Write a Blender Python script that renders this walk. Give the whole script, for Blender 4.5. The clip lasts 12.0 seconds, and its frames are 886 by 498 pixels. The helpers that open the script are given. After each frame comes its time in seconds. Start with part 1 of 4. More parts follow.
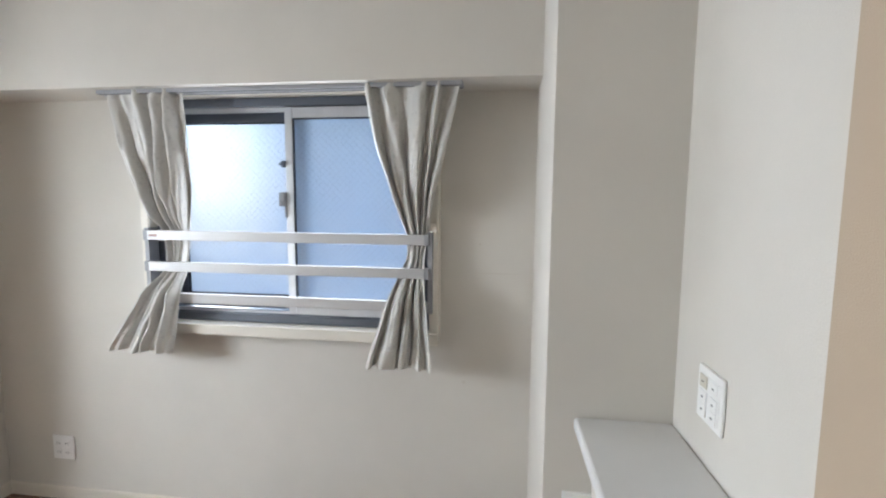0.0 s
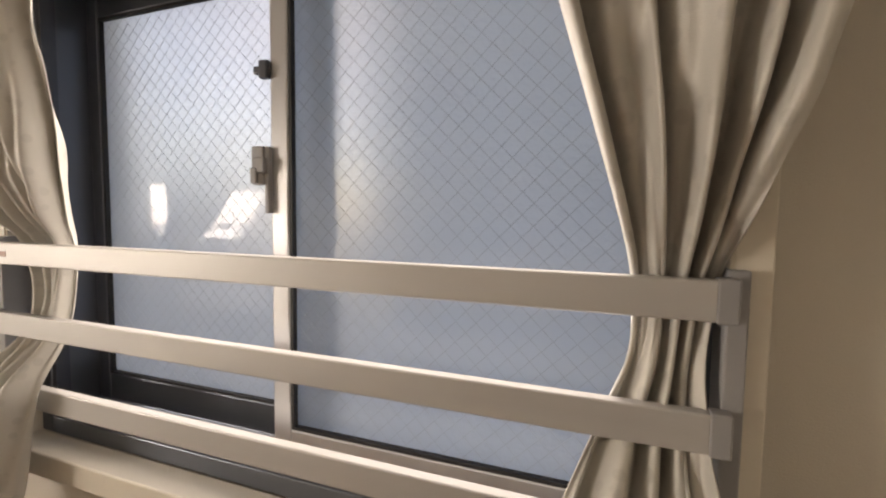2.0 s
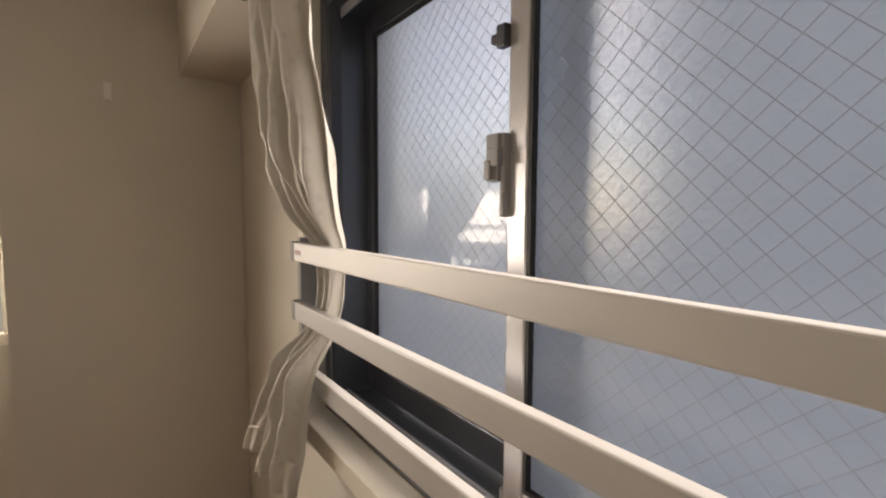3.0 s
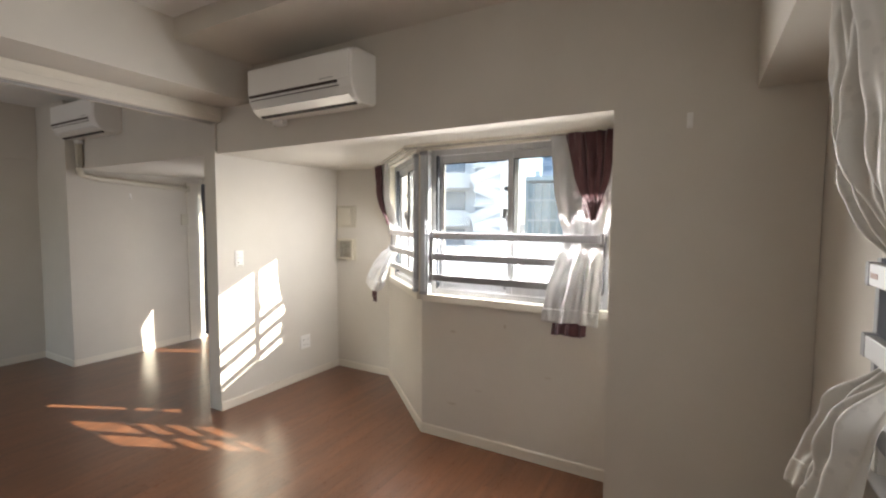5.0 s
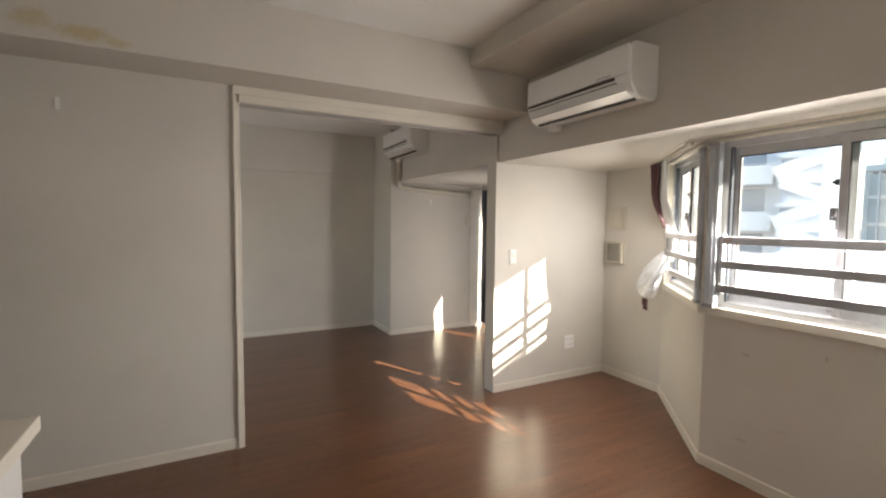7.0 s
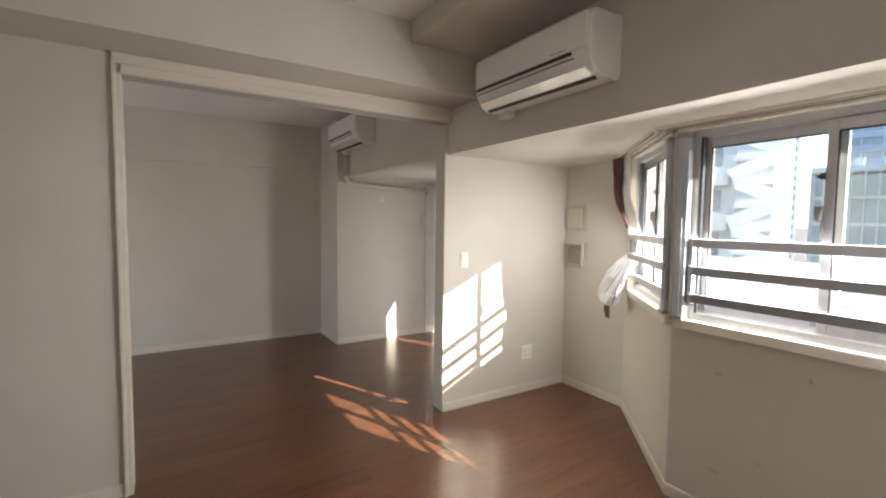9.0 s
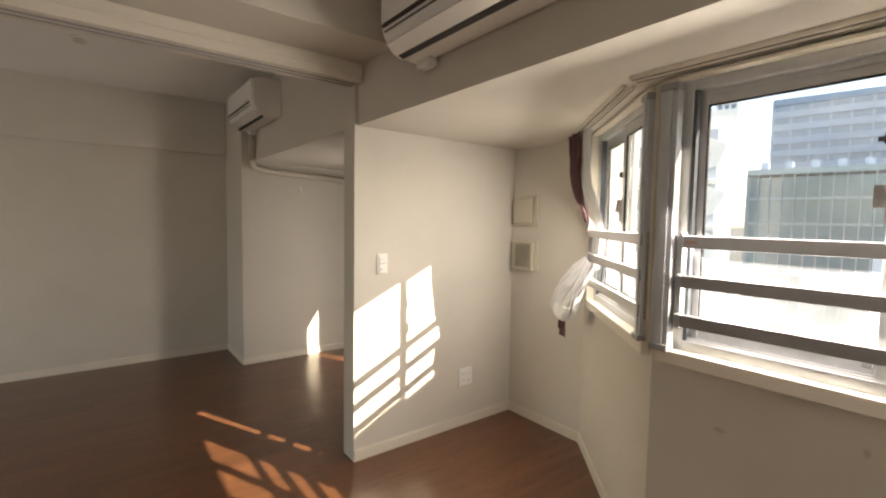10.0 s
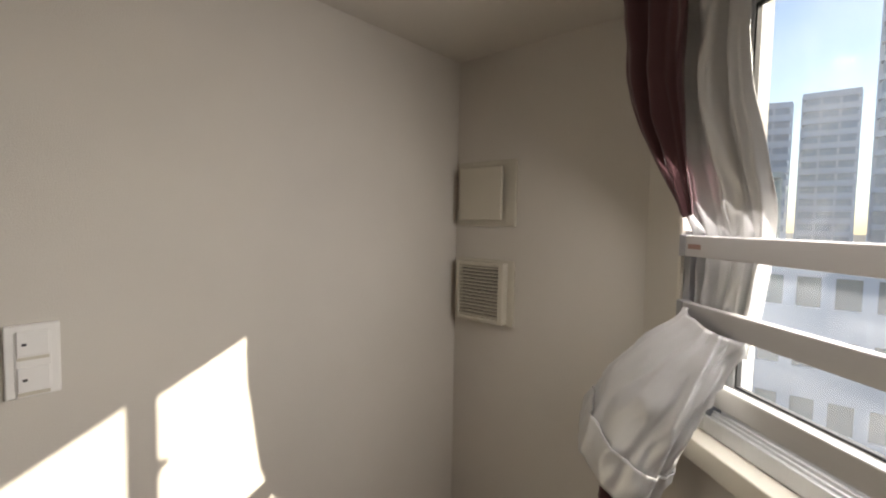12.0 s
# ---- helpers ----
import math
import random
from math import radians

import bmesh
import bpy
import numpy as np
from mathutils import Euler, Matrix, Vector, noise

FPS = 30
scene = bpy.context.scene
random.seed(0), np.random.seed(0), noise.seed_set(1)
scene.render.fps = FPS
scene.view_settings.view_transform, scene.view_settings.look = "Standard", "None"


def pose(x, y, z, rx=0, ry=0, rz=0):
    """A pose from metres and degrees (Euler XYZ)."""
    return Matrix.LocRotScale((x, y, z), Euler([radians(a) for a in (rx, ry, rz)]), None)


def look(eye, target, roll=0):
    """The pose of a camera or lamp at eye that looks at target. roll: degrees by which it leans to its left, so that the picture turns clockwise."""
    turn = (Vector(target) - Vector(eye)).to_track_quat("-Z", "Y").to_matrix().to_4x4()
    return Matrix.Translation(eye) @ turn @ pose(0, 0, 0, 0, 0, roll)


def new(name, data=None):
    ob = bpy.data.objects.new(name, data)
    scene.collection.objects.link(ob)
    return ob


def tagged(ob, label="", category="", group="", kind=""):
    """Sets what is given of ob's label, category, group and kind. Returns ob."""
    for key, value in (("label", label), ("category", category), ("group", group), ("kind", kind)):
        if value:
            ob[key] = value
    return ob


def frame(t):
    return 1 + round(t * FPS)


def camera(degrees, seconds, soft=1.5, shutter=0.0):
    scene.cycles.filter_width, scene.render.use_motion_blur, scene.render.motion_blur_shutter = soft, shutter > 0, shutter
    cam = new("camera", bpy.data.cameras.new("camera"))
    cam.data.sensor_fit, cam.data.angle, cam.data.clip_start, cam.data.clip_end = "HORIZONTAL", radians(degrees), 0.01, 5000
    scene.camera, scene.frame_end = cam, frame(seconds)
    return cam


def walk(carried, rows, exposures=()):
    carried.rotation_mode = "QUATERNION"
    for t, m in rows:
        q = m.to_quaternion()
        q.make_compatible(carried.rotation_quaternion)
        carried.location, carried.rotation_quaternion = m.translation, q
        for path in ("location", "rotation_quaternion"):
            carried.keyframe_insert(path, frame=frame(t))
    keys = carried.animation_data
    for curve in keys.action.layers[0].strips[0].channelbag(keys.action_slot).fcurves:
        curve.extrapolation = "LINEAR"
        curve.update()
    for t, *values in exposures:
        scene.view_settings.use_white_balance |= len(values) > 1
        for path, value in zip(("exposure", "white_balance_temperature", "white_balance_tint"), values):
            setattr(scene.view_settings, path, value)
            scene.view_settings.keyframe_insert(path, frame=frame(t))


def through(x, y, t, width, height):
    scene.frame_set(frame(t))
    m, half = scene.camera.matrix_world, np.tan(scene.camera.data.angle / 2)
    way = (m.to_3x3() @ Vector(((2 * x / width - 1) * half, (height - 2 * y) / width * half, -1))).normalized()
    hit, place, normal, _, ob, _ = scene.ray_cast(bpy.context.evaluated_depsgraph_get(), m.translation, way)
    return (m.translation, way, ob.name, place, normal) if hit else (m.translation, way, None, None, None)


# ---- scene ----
cam = camera(89.2, 12.0, soft=2.2)
EXPOSURES = [(0.0, 3.45, 6100, 10), (0.6, 3.13, 6500, 11), (1.0, 3.0, 7500, 15), (1.3, 2.85, 8500, 18), (1.8, 2.75, 8900, 19), (3.7, 2.5, 8900, 18), (5.3, 2.85, 6900, 14), (6.5, 2.78, 7300, 15), (8.5, 2.75, 7400, 15), (9.0, 2.7, 7200, 14), (9.5, 2.57, 7100, 14), (10.0, 2.45, 8300, 16), (11.0, 2.08, 8000, 18), (11.5, 1.92, 7600, 17), (12.0, 1.52, 7400, 17)]
PATH = [
    (0, (0.3, 0.637, 1.472), (0.039, 2.61, 1.274), 0.5),
    (0.5, (0.165, 0.941, 1.437), (-0.024, 2.923, 1.249), 0.5),
    (1, (0.107, 1.31, 1.368), (-0.105, 3.296, 1.277), 0.4),
    (1.5, (0.01, 1.633, 1.404), (-0.257, 3.612, 1.306), 1.4),
    (2, (-0.106, 1.877, 1.408), (-0.802, 3.747, 1.27), 0.8),
    (2.5, (-0.197, 1.99, 1.416), (-1.377, 3.598, 1.278), 0.6),
    (3, (-0.201, 2.052, 1.413), (-1.809, 3.232, 1.263), 0.3),
    (3.5, (-0.138, 2.016, 1.419), (-2.025, 2.662, 1.276), -0.2),
    (3.7, (-0.12, 2.004, 1.427), (-2.072, 2.42, 1.29), -0.1),
    (5.3, (-0.086, 2.105, 1.423), (-1.678, 0.901, 1.3), 0.4),
    (5.5, (-0.075, 2.099, 1.421), (-1.57, 0.775, 1.299), 0.5),
    (6, (-0.05, 2.102, 1.43), (-1.306, 0.55, 1.304), 0.5),
    (6.5, (-0.023, 2.092, 1.423), (-1.067, 0.39, 1.3), 0.5),
    (6.7, (-0.031, 2.094, 1.418), (-0.995, 0.346, 1.299), 0.5),
    (8.3, (-0.058, 2.056, 1.42), (-0.956, 0.274, 1.295), 0.6),
    (8.5, (-0.132, 2.011, 1.407), (-1.071, 0.249, 1.281), 0.8),
    (9, (-0.393, 1.829, 1.423), (-1.448, 0.135, 1.298), 0.7),
    (9.5, (-0.686, 1.608, 1.394), (-1.835, -0.024, 1.268), 0.8),
    (10, (-1.008, 1.333, 1.391), (-2.221, -0.252, 1.262), 0.9),
    (10.5, (-1.359, 1.024, 1.405), (-2.61, -0.531, 1.275), 0.9),
    (11, (-1.61, 0.694, 1.402), (-2.903, -0.826, 1.273), 1.0),
    (11.5, (-1.889, 0.357, 1.399), (-3.278, -1.076, 1.266), 1.2),
    (12, (-2.206, 0.038, 1.366), (-3.701, -1.285, 1.251), 1.1),
]
walk(cam, [(t, look(eye, target, roll)) for t, eye, target, roll in PATH], EXPOSURES)

# ---- world, sun, exposure ----
SUN_WAY = Vector((0.468, -1.0, -0.69)).normalized()
world = bpy.data.worlds.new("sky")
scene.world = world
world.use_nodes = True
wn = world.node_tree
wn.nodes.clear()
w_out = wn.nodes.new("ShaderNodeOutputWorld")
w_bg = wn.nodes.new("ShaderNodeBackground")
w_sky = wn.nodes.new("ShaderNodeTexSky")
w_sky.sky_type = "NISHITA"
w_sky.sun_disc = False
w_sky.sun_elevation = math.asin(-SUN_WAY.z)
w_sky.sun_rotation = math.atan2(-SUN_WAY.x, -SUN_WAY.y)
w_sky.air_density, w_sky.dust_density = 1.0, 0.7
w_bg.inputs["Strength"].default_value = 0.1
wn.links.new(w_sky.outputs[0], w_bg.inputs[0])
wn.links.new(w_bg.outputs[0], w_out.inputs[0])

sun_data = bpy.data.lights.new("sun", "SUN")
sun_data.energy, sun_data.angle, sun_data.color = 5.0, radians(0.5), (1.0, 0.95, 0.86)
sun = new("sun", sun_data)
sun.rotation_euler = SUN_WAY.to_track_quat("-Z", "Y").to_euler()


def sky_lamp(name, m, w, h, energy, color=(0.93, 0.96, 1.0)):
    """The sky's light in a window opening."""
    d = bpy.data.lights.new(name, "AREA")
    d.shape, d.size, d.size_y, d.energy, d.color = "RECTANGLE", w, h, energy, color
    ob = new(name, d)
    ob.matrix_world = m
    return ob


sky_lamp("sky_light_wide", look((-2.655, 1.13, 1.3), (-1.5, 1.13, 0.6)), 1.06, 0.62, 11.5)
sky_lamp("sky_light_bay", look((-3.02, 0.115, 1.32), (-2.2, -0.65, 0.5)), 0.85, 0.62, 4.2)
sky_lamp("sky_light_small", look((-0.6, 2.43, 1.43), (-0.6, 1.5, 1.43)), 1.05, 0.8, 1.0)
sky_lamp("sky_light_far", look((-3.36, -1.78, 0.85), (-2.7, -2.6, 0.85)), 0.26, 1.3, 2.4)
sky_lamp("sky_light_far_east", look((2.55, -2.45, 1.2), (0.0, -2.6, 1.1)), 1.8, 1.7, 2.0)

# ---- materials ----
def base(name):
    m = bpy.data.materials.new(name)
    m.use_nodes = True
    nt = m.node_tree
    return m, nt, nt.nodes["Principled BSDF"]


def node(nt, kind, **values):
    n = nt.nodes.new(kind)
    for k, v in values.items():
        n.inputs[k.replace("_", " ")].default_value = v
    return n


def surface(name, color, rough=0.5, metal=0.0, grain=300.0, bump=0.05, vary=0.08, big=2.0, stretch=(1, 1, 1), spec=0.5, sheen=0.0, tint=None, stain=0.0):
    """Paint, plastic, metal or cloth: colour varied at two scales, with a fine relief."""
    m, nt, p = base(name)
    L = nt.links
    co = nt.nodes.new("ShaderNodeTexCoord")
    mp = nt.nodes.new("ShaderNodeMapping")
    mp.inputs["Scale"].default_value = stretch
    L.new(co.outputs["Object"], mp.inputs[0])
    n1 = node(nt, "ShaderNodeTexNoise", Scale=big, Detail=5.0, Roughness=0.6)
    n2 = node(nt, "ShaderNodeTexNoise", Scale=grain, Detail=3.0)
    L.new(mp.outputs[0], n1.inputs["Vector"])
    L.new(mp.outputs[0], n2.inputs["Vector"])
    r1 = nt.nodes.new("ShaderNodeValToRGB")
    dark = tint or tuple(c * (1 - 2 * vary) for c in color)
    r1.color_ramp.elements[0].position, r1.color_ramp.elements[1].position = 0.3, 0.7
    r1.color_ramp.elements[0].color, r1.color_ramp.elements[1].color = (*dark, 1), (*color, 1)
    L.new(n1.outputs[0], r1.inputs[0])
    mix = nt.nodes.new("ShaderNodeMix")
    mix.data_type, mix.blend_type = "RGBA", "MULTIPLY"
    mix.inputs[0].default_value = vary
    L.new(r1.outputs[0], mix.inputs[6])
    L.new(n2.outputs[0], mix.inputs[7])
    last = mix.outputs[2]
    if stain:
        n3 = node(nt, "ShaderNodeTexNoise", Scale=3.3, Detail=6.0, Roughness=0.7)
        L.new(mp.outputs[0], n3.inputs["Vector"])
        r3 = nt.nodes.new("ShaderNodeValToRGB")
        r3.color_ramp.elements[0].position, r3.color_ramp.elements[1].position = 0.66, 0.8
        r3.color_ramp.elements[0].color, r3.color_ramp.elements[1].color = (0, 0, 0, 1), (stain, stain, stain, 1)
        L.new(n3.outputs[0], r3.inputs[0])
        mx = nt.nodes.new("ShaderNodeMix")
        mx.data_type = "RGBA"
        L.new(r3.outputs[0], mx.inputs[0])
        L.new(last, mx.inputs[6])
        mx.inputs[7].default_value = (0.42, 0.36, 0.27, 1)
        last = mx.outputs[2]
    L.new(last, p.inputs["Base Color"])
    p.inputs["Roughness"].default_value, p.inputs["Metallic"].default_value = rough, metal
    p.inputs["Specular IOR Level"].default_value = spec
    p.inputs["Sheen Weight"].default_value = sheen
    rr = nt.nodes.new("ShaderNodeMapRange")
    rr.inputs["To Min"].default_value, rr.inputs["To Max"].default_value = rough * 0.85, min(1, rough * 1.15)
    L.new(n1.outputs[0], rr.inputs[0])
    L.new(rr.outputs[0], p.inputs["Roughness"])
    if bump:
        b = node(nt, "ShaderNodeBump", Strength=bump, Distance=0.002)
        L.new(n2.outputs[0], b.inputs["Height"])
        L.new(b.outputs[0], p.inputs["Normal"])
    return m


def cloth(name, color, weave, through, rough=0.7, motif=0.0, satin=0.0):
    """Woven curtain cloth that lets some light through."""
    m, nt, p = base(name)
    L = nt.links
    co = nt.nodes.new("ShaderNodeTexCoord")
    n1 = node(nt, "ShaderNodeTexNoise", Scale=7.0, Detail=4.0)
    n2 = node(nt, "ShaderNodeTexNoise", Scale=weave, Detail=2.0)
    for n in (n1, n2):
        L.new(co.outputs["Object"], n.inputs["Vector"])
    r = nt.nodes.new("ShaderNodeValToRGB")
    r.color_ramp.elements[0].color, r.color_ramp.elements[1].color = (*[c * 0.85 for c in color], 1), (*color, 1)
    L.new(n1.outputs[0], r.inputs[0])
    last = r.outputs[0]
    if motif:
        v = node(nt, "ShaderNodeTexVoronoi", Scale=38.0)
        L.new(co.outputs["Object"], v.inputs["Vector"])
        vr = nt.nodes.new("ShaderNodeValToRGB")
        vr.color_ramp.elements[0].position, vr.color_ramp.elements[1].position = 0.25, 0.32
        vr.color_ramp.elements[0].color, vr.color_ramp.elements[1].color = (motif, motif, motif, 1), (0, 0, 0, 1)
        L.new(v.outputs["Distance"], vr.inputs[0])
        mx = nt.nodes.new("ShaderNodeMix")
        mx.data_type = "RGBA"
        L.new(vr.outputs[0], mx.inputs[0])
        L.new(last, mx.inputs[6])
        mx.inputs[7].default_value = (*[c * 0.6 for c in color], 1)
        last = mx.outputs[2]
    L.new(last, p.inputs["Base Color"])
    p.inputs["Roughness"].default_value = rough
    p.inputs["Sheen Weight"].default_value = 0.3 * (1 - satin)
    p.inputs["Metallic"].default_value = satin
    b = node(nt, "ShaderNodeBump", Strength=0.25, Distance=0.002)
    L.new(n2.outputs[0], b.inputs["Height"])
    L.new(b.outputs[0], p.inputs["Normal"])
    tr = nt.nodes.new("ShaderNodeBsdfTranslucent")
    L.new(last, tr.inputs[0])
    ms = nt.nodes.new("ShaderNodeMixShader")
    ms.inputs[0].default_value = through
    L.new(p.outputs[0], ms.inputs[1])
    L.new(tr.outputs[0], ms.inputs[2])
    L.new(ms.outputs[0], nt.nodes["Material Output"].inputs[0])
    return m


def clear_glass():
    """Window glass with a film of dust that the sun lights up."""
    m, nt, p = base("clear glass")
    nt.nodes.remove(p)
    L = nt.links
    t = nt.nodes.new("ShaderNodeBsdfTransparent")
    t.inputs[0].default_value = (0.93, 0.96, 0.95, 1)
    g = nt.nodes.new("ShaderNodeBsdfGlossy")
    g.inputs["Roughness"].default_value = 0.01
    lw = nt.nodes.new("ShaderNodeLayerWeight")
    pw = nt.nodes.new("ShaderNodeMath")
    pw.operation, pw.inputs[1].default_value = "POWER", 4.0
    fr = node(nt, "ShaderNodeMapRange")
    fr.inputs["To Min"].default_value, fr.inputs["To Max"].default_value = 0.02, 0.55
    L.new(lw.outputs["Facing"], pw.inputs[0])
    L.new(pw.outputs[0], fr.inputs[0])
    ms = nt.nodes.new("ShaderNodeMixShader")
    L.new(fr.outputs[0], ms.inputs[0])
    L.new(t.outputs[0], ms.inputs[1])
    L.new(g.outputs[0], ms.inputs[2])
    dust = nt.nodes.new("ShaderNodeBsdfTranslucent")
    dust.inputs[0].default_value = (0.8, 0.82, 0.85, 1)
    co = nt.nodes.new("ShaderNodeTexCoord")
    nz = node(nt, "ShaderNodeTexNoise", Scale=5.0, Detail=6.0, Roughness=0.65)
    L.new(co.outputs["Object"], nz.inputs["Vector"])
    dm = nt.nodes.new("ShaderNodeMapRange")
    dm.inputs["From Min"].default_value, dm.inputs["From Max"].default_value = 0.35, 0.75
    dm.inputs["To Min"].default_value, dm.inputs["To Max"].default_value = 0.014, 0.045
    L.new(nz.outputs[0], dm.inputs[0])
    md = nt.nodes.new("ShaderNodeMixShader")
    L.new(dm.outputs[0], md.inputs[0])
    L.new(ms.outputs[0], md.inputs[1])
    L.new(dust.outputs[0], md.inputs[2])
    L.new(md.outputs[0], nt.nodes["Material Output"].inputs[0])
    return m


def frosted_glass():
    """Patterned, pebbled glass: a blurred view through it, and light scattered within."""
    m, nt, p = base("frosted glass")
    L = nt.links
    p.inputs["Base Color"].default_value = (0.3, 0.34, 0.4, 1)
    p.inputs["Transmission Weight"].default_value = 1.0
    p.inputs["Roughness"].default_value = 0.36
    p.inputs["Coat Weight"].default_value = 0.6
    p.inputs["Coat Roughness"].default_value = 0.06
    p.inputs["IOR"].default_value = 1.35
    co = nt.nodes.new("ShaderNodeTexCoord")
    v = node(nt, "ShaderNodeTexNoise", Scale=130.0, Detail=2.0)
    L.new(co.outputs["Object"], v.inputs["Vector"])
    b = node(nt, "ShaderNodeBump", Strength=0.35, Distance=0.003)
    L.new(v.outputs[0], b.inputs["Height"])
    L.new(b.outputs[0], p.inputs["Normal"])
    tr = nt.nodes.new("ShaderNodeBsdfTranslucent")
    tr.inputs[0].default_value = (0.6, 0.62, 0.65, 1)
    L.new(b.outputs[0], tr.inputs["Normal"])
    ms = nt.nodes.new("ShaderNodeMixShader")
    ms.inputs[0].default_value = 0.36
    L.new(p.outputs[0], ms.inputs[1])
    L.new(tr.outputs[0], ms.inputs[2])
    L.new(ms.outputs[0], nt.nodes["Material Output"].inputs[0])
    return m


def plank_wood():
    """Dark walnut laminate: grain along x, every plank shifted and toned by its own random number."""
    m, nt, p = base("walnut laminate")
    L = nt.links
    co = nt.nodes.new("ShaderNodeTexCoord")
    ob = nt.nodes.new("ShaderNodeObjectInfo")
    add = nt.nodes.new("ShaderNodeVectorMath")
    add.operation = "ADD"
    mul = nt.nodes.new("ShaderNodeMath")
    mul.operation = "MULTIPLY"
    mul.inputs[1].default_value = 37.0
    L.new(ob.outputs["Random"], mul.inputs[0])
    L.new(co.outputs["Object"], add.inputs[0])
    L.new(mul.outputs[0], add.inputs[1])
    mp = nt.nodes.new("ShaderNodeMapping")
    mp.inputs["Scale"].default_value = (1.2, 14, 8)
    L.new(add.outputs[0], mp.inputs[0])
    n1 = node(nt, "ShaderNodeTexNoise", Scale=1.6, Detail=5.0, Roughness=0.5, Distortion=0.6)
    n2 = node(nt, "ShaderNodeTexNoise", Scale=26.0, Detail=4.0)
    L.new(mp.outputs[0], n1.inputs["Vector"])
    L.new(mp.outputs[0], n2.inputs["Vector"])
    r = nt.nodes.new("ShaderNodeValToRGB")
    e = r.color_ramp.elements
    e[0].position, e[0].color = 0.3, (0.09, 0.036, 0.017, 1)
    e[1].position, e[1].color = 0.72, (0.15, 0.059, 0.027, 1)
    mid = e.new(0.5)
    mid.color = (0.118, 0.047, 0.022, 1)
    L.new(n1.outputs[0], r.inputs[0])
    hsv = nt.nodes.new("ShaderNodeHueSaturation")
    mr = nt.nodes.new("ShaderNodeMapRange")
    mr.inputs["To Min"].default_value, mr.inputs["To Max"].default_value = 0.88, 1.12
    L.new(ob.outputs["Random"], mr.inputs[0])
    L.new(mr.outputs[0], hsv.inputs["Value"])
    L.new(r.outputs[0], hsv.inputs["Color"])
    L.new(hsv.outputs[0], p.inputs["Base Color"])
    rr = nt.nodes.new("ShaderNodeMapRange")
    rr.inputs["To Min"].default_value, rr.inputs["To Max"].default_value = 0.25, 0.32
    L.new(n2.outputs[0], rr.inputs[0])
    L.new(rr.outputs[0], p.inputs["Roughness"])
    p.inputs["Specular IOR Level"].default_value = 0.5
    p.inputs["Coat Weight"].default_value, p.inputs["Coat Roughness"].default_value = 0.3, 0.24
    b = node(nt, "ShaderNodeBump", Strength=0.02, Distance=0.0005)
    L.new(n2.outputs[0], b.inputs["Height"])
    L.new(b.outputs[0], p.inputs["Normal"])
    return m


def spotted(m, name, spots, color):
    """A copy of a wall paper with a few stains of their own shape: rows of place and half sizes."""
    m = m.copy()
    m.name = name
    nt = m.node_tree
    L = nt.links
    p = nt.nodes["Principled BSDF"]
    last = p.inputs["Base Color"].links[0].from_socket
    co = nt.nodes.new("ShaderNodeTexCoord")
    nz = node(nt, "ShaderNodeTexNoise", Scale=28.0, Detail=5.0, Roughness=0.65)
    L.new(co.outputs["Object"], nz.inputs["Vector"])
    for (x, y, z), (sx, sy, sz), strength in spots:
        mp = nt.nodes.new("ShaderNodeMapping")
        mp.vector_type = "TEXTURE"
        mp.inputs["Location"].default_value, mp.inputs["Scale"].default_value = (x, y, z), (sx, sy, sz)
        L.new(co.outputs["Object"], mp.inputs[0])
        ln = nt.nodes.new("ShaderNodeVectorMath")
        ln.operation = "LENGTH"
        L.new(mp.outputs[0], ln.inputs[0])
        ad = nt.nodes.new("ShaderNodeMath")
        ad.operation = "ADD"
        L.new(ln.outputs["Value"], ad.inputs[0])
        L.new(nz.outputs[0], ad.inputs[1])
        mr = nt.nodes.new("ShaderNodeMapRange")
        mr.inputs["From Min"].default_value, mr.inputs["From Max"].default_value = 1.35, 0.85
        mr.inputs["To Max"].default_value = strength
        L.new(ad.outputs[0], mr.inputs[0])
        mx = nt.nodes.new("ShaderNodeMix")
        mx.data_type = "RGBA"
        L.new(mr.outputs[0], mx.inputs[0])
        L.new(last, mx.inputs[6])
        mx.inputs[7].default_value = (*color, 1)
        last = mx.outputs[2]
    L.new(last, p.inputs["Base Color"])
    return m


WALL = surface("off-white wallpaper", (0.655, 0.618, 0.555), rough=0.85, grain=420, bump=0.35, vary=0.05, big=1.3, stain=0.10)
WALL_STAINED = spotted(WALL, "water-stained wallpaper", [((0.44, -0.56, 2.27), (0.16, 0.3, 0.05), 0.75), ((0.30, -0.56, 2.245), (0.07, 0.3, 0.03), 0.6), ((0.62, -0.56, 2.3), (0.1, 0.3, 0.06), 0.6)], (0.5, 0.4, 0.2))
WALL_SCUFFED = spotted(WALL, "scuffed wallpaper", [((0.236, 0, 0.715), (0.03, 0.3, 0.012), 0.5), ((0.59, 0, 0.79), (0.012, 0.3, 0.02), 0.6), ((0.23, 0, 0.24), (0.05, 0.3, 0.012), 0.45), ((0.42, 0, 0.36), (0.04, 0.3, 0.01), 0.3), ((0.86, 0, 0.52), (0.03, 0.3, 0.01), 0.3)], (0.4, 0.33, 0.25))
WALL_SCRATCHED = spotted(WALL, "scratched wallpaper", [((2.44, 0, 1.19), (0.13, 0.3, 0.003), 0.35), ((2.36, 0, 1.31), (0.006, 0.3, 0.006), 0.5), ((2.3, 0, 0.72), (0.014, 0.3, 0.01), 0.3), ((0.75, 0, 0.8), (0.05, 0.3, 0.02), 0.15)], (0.42, 0.36, 0.28))
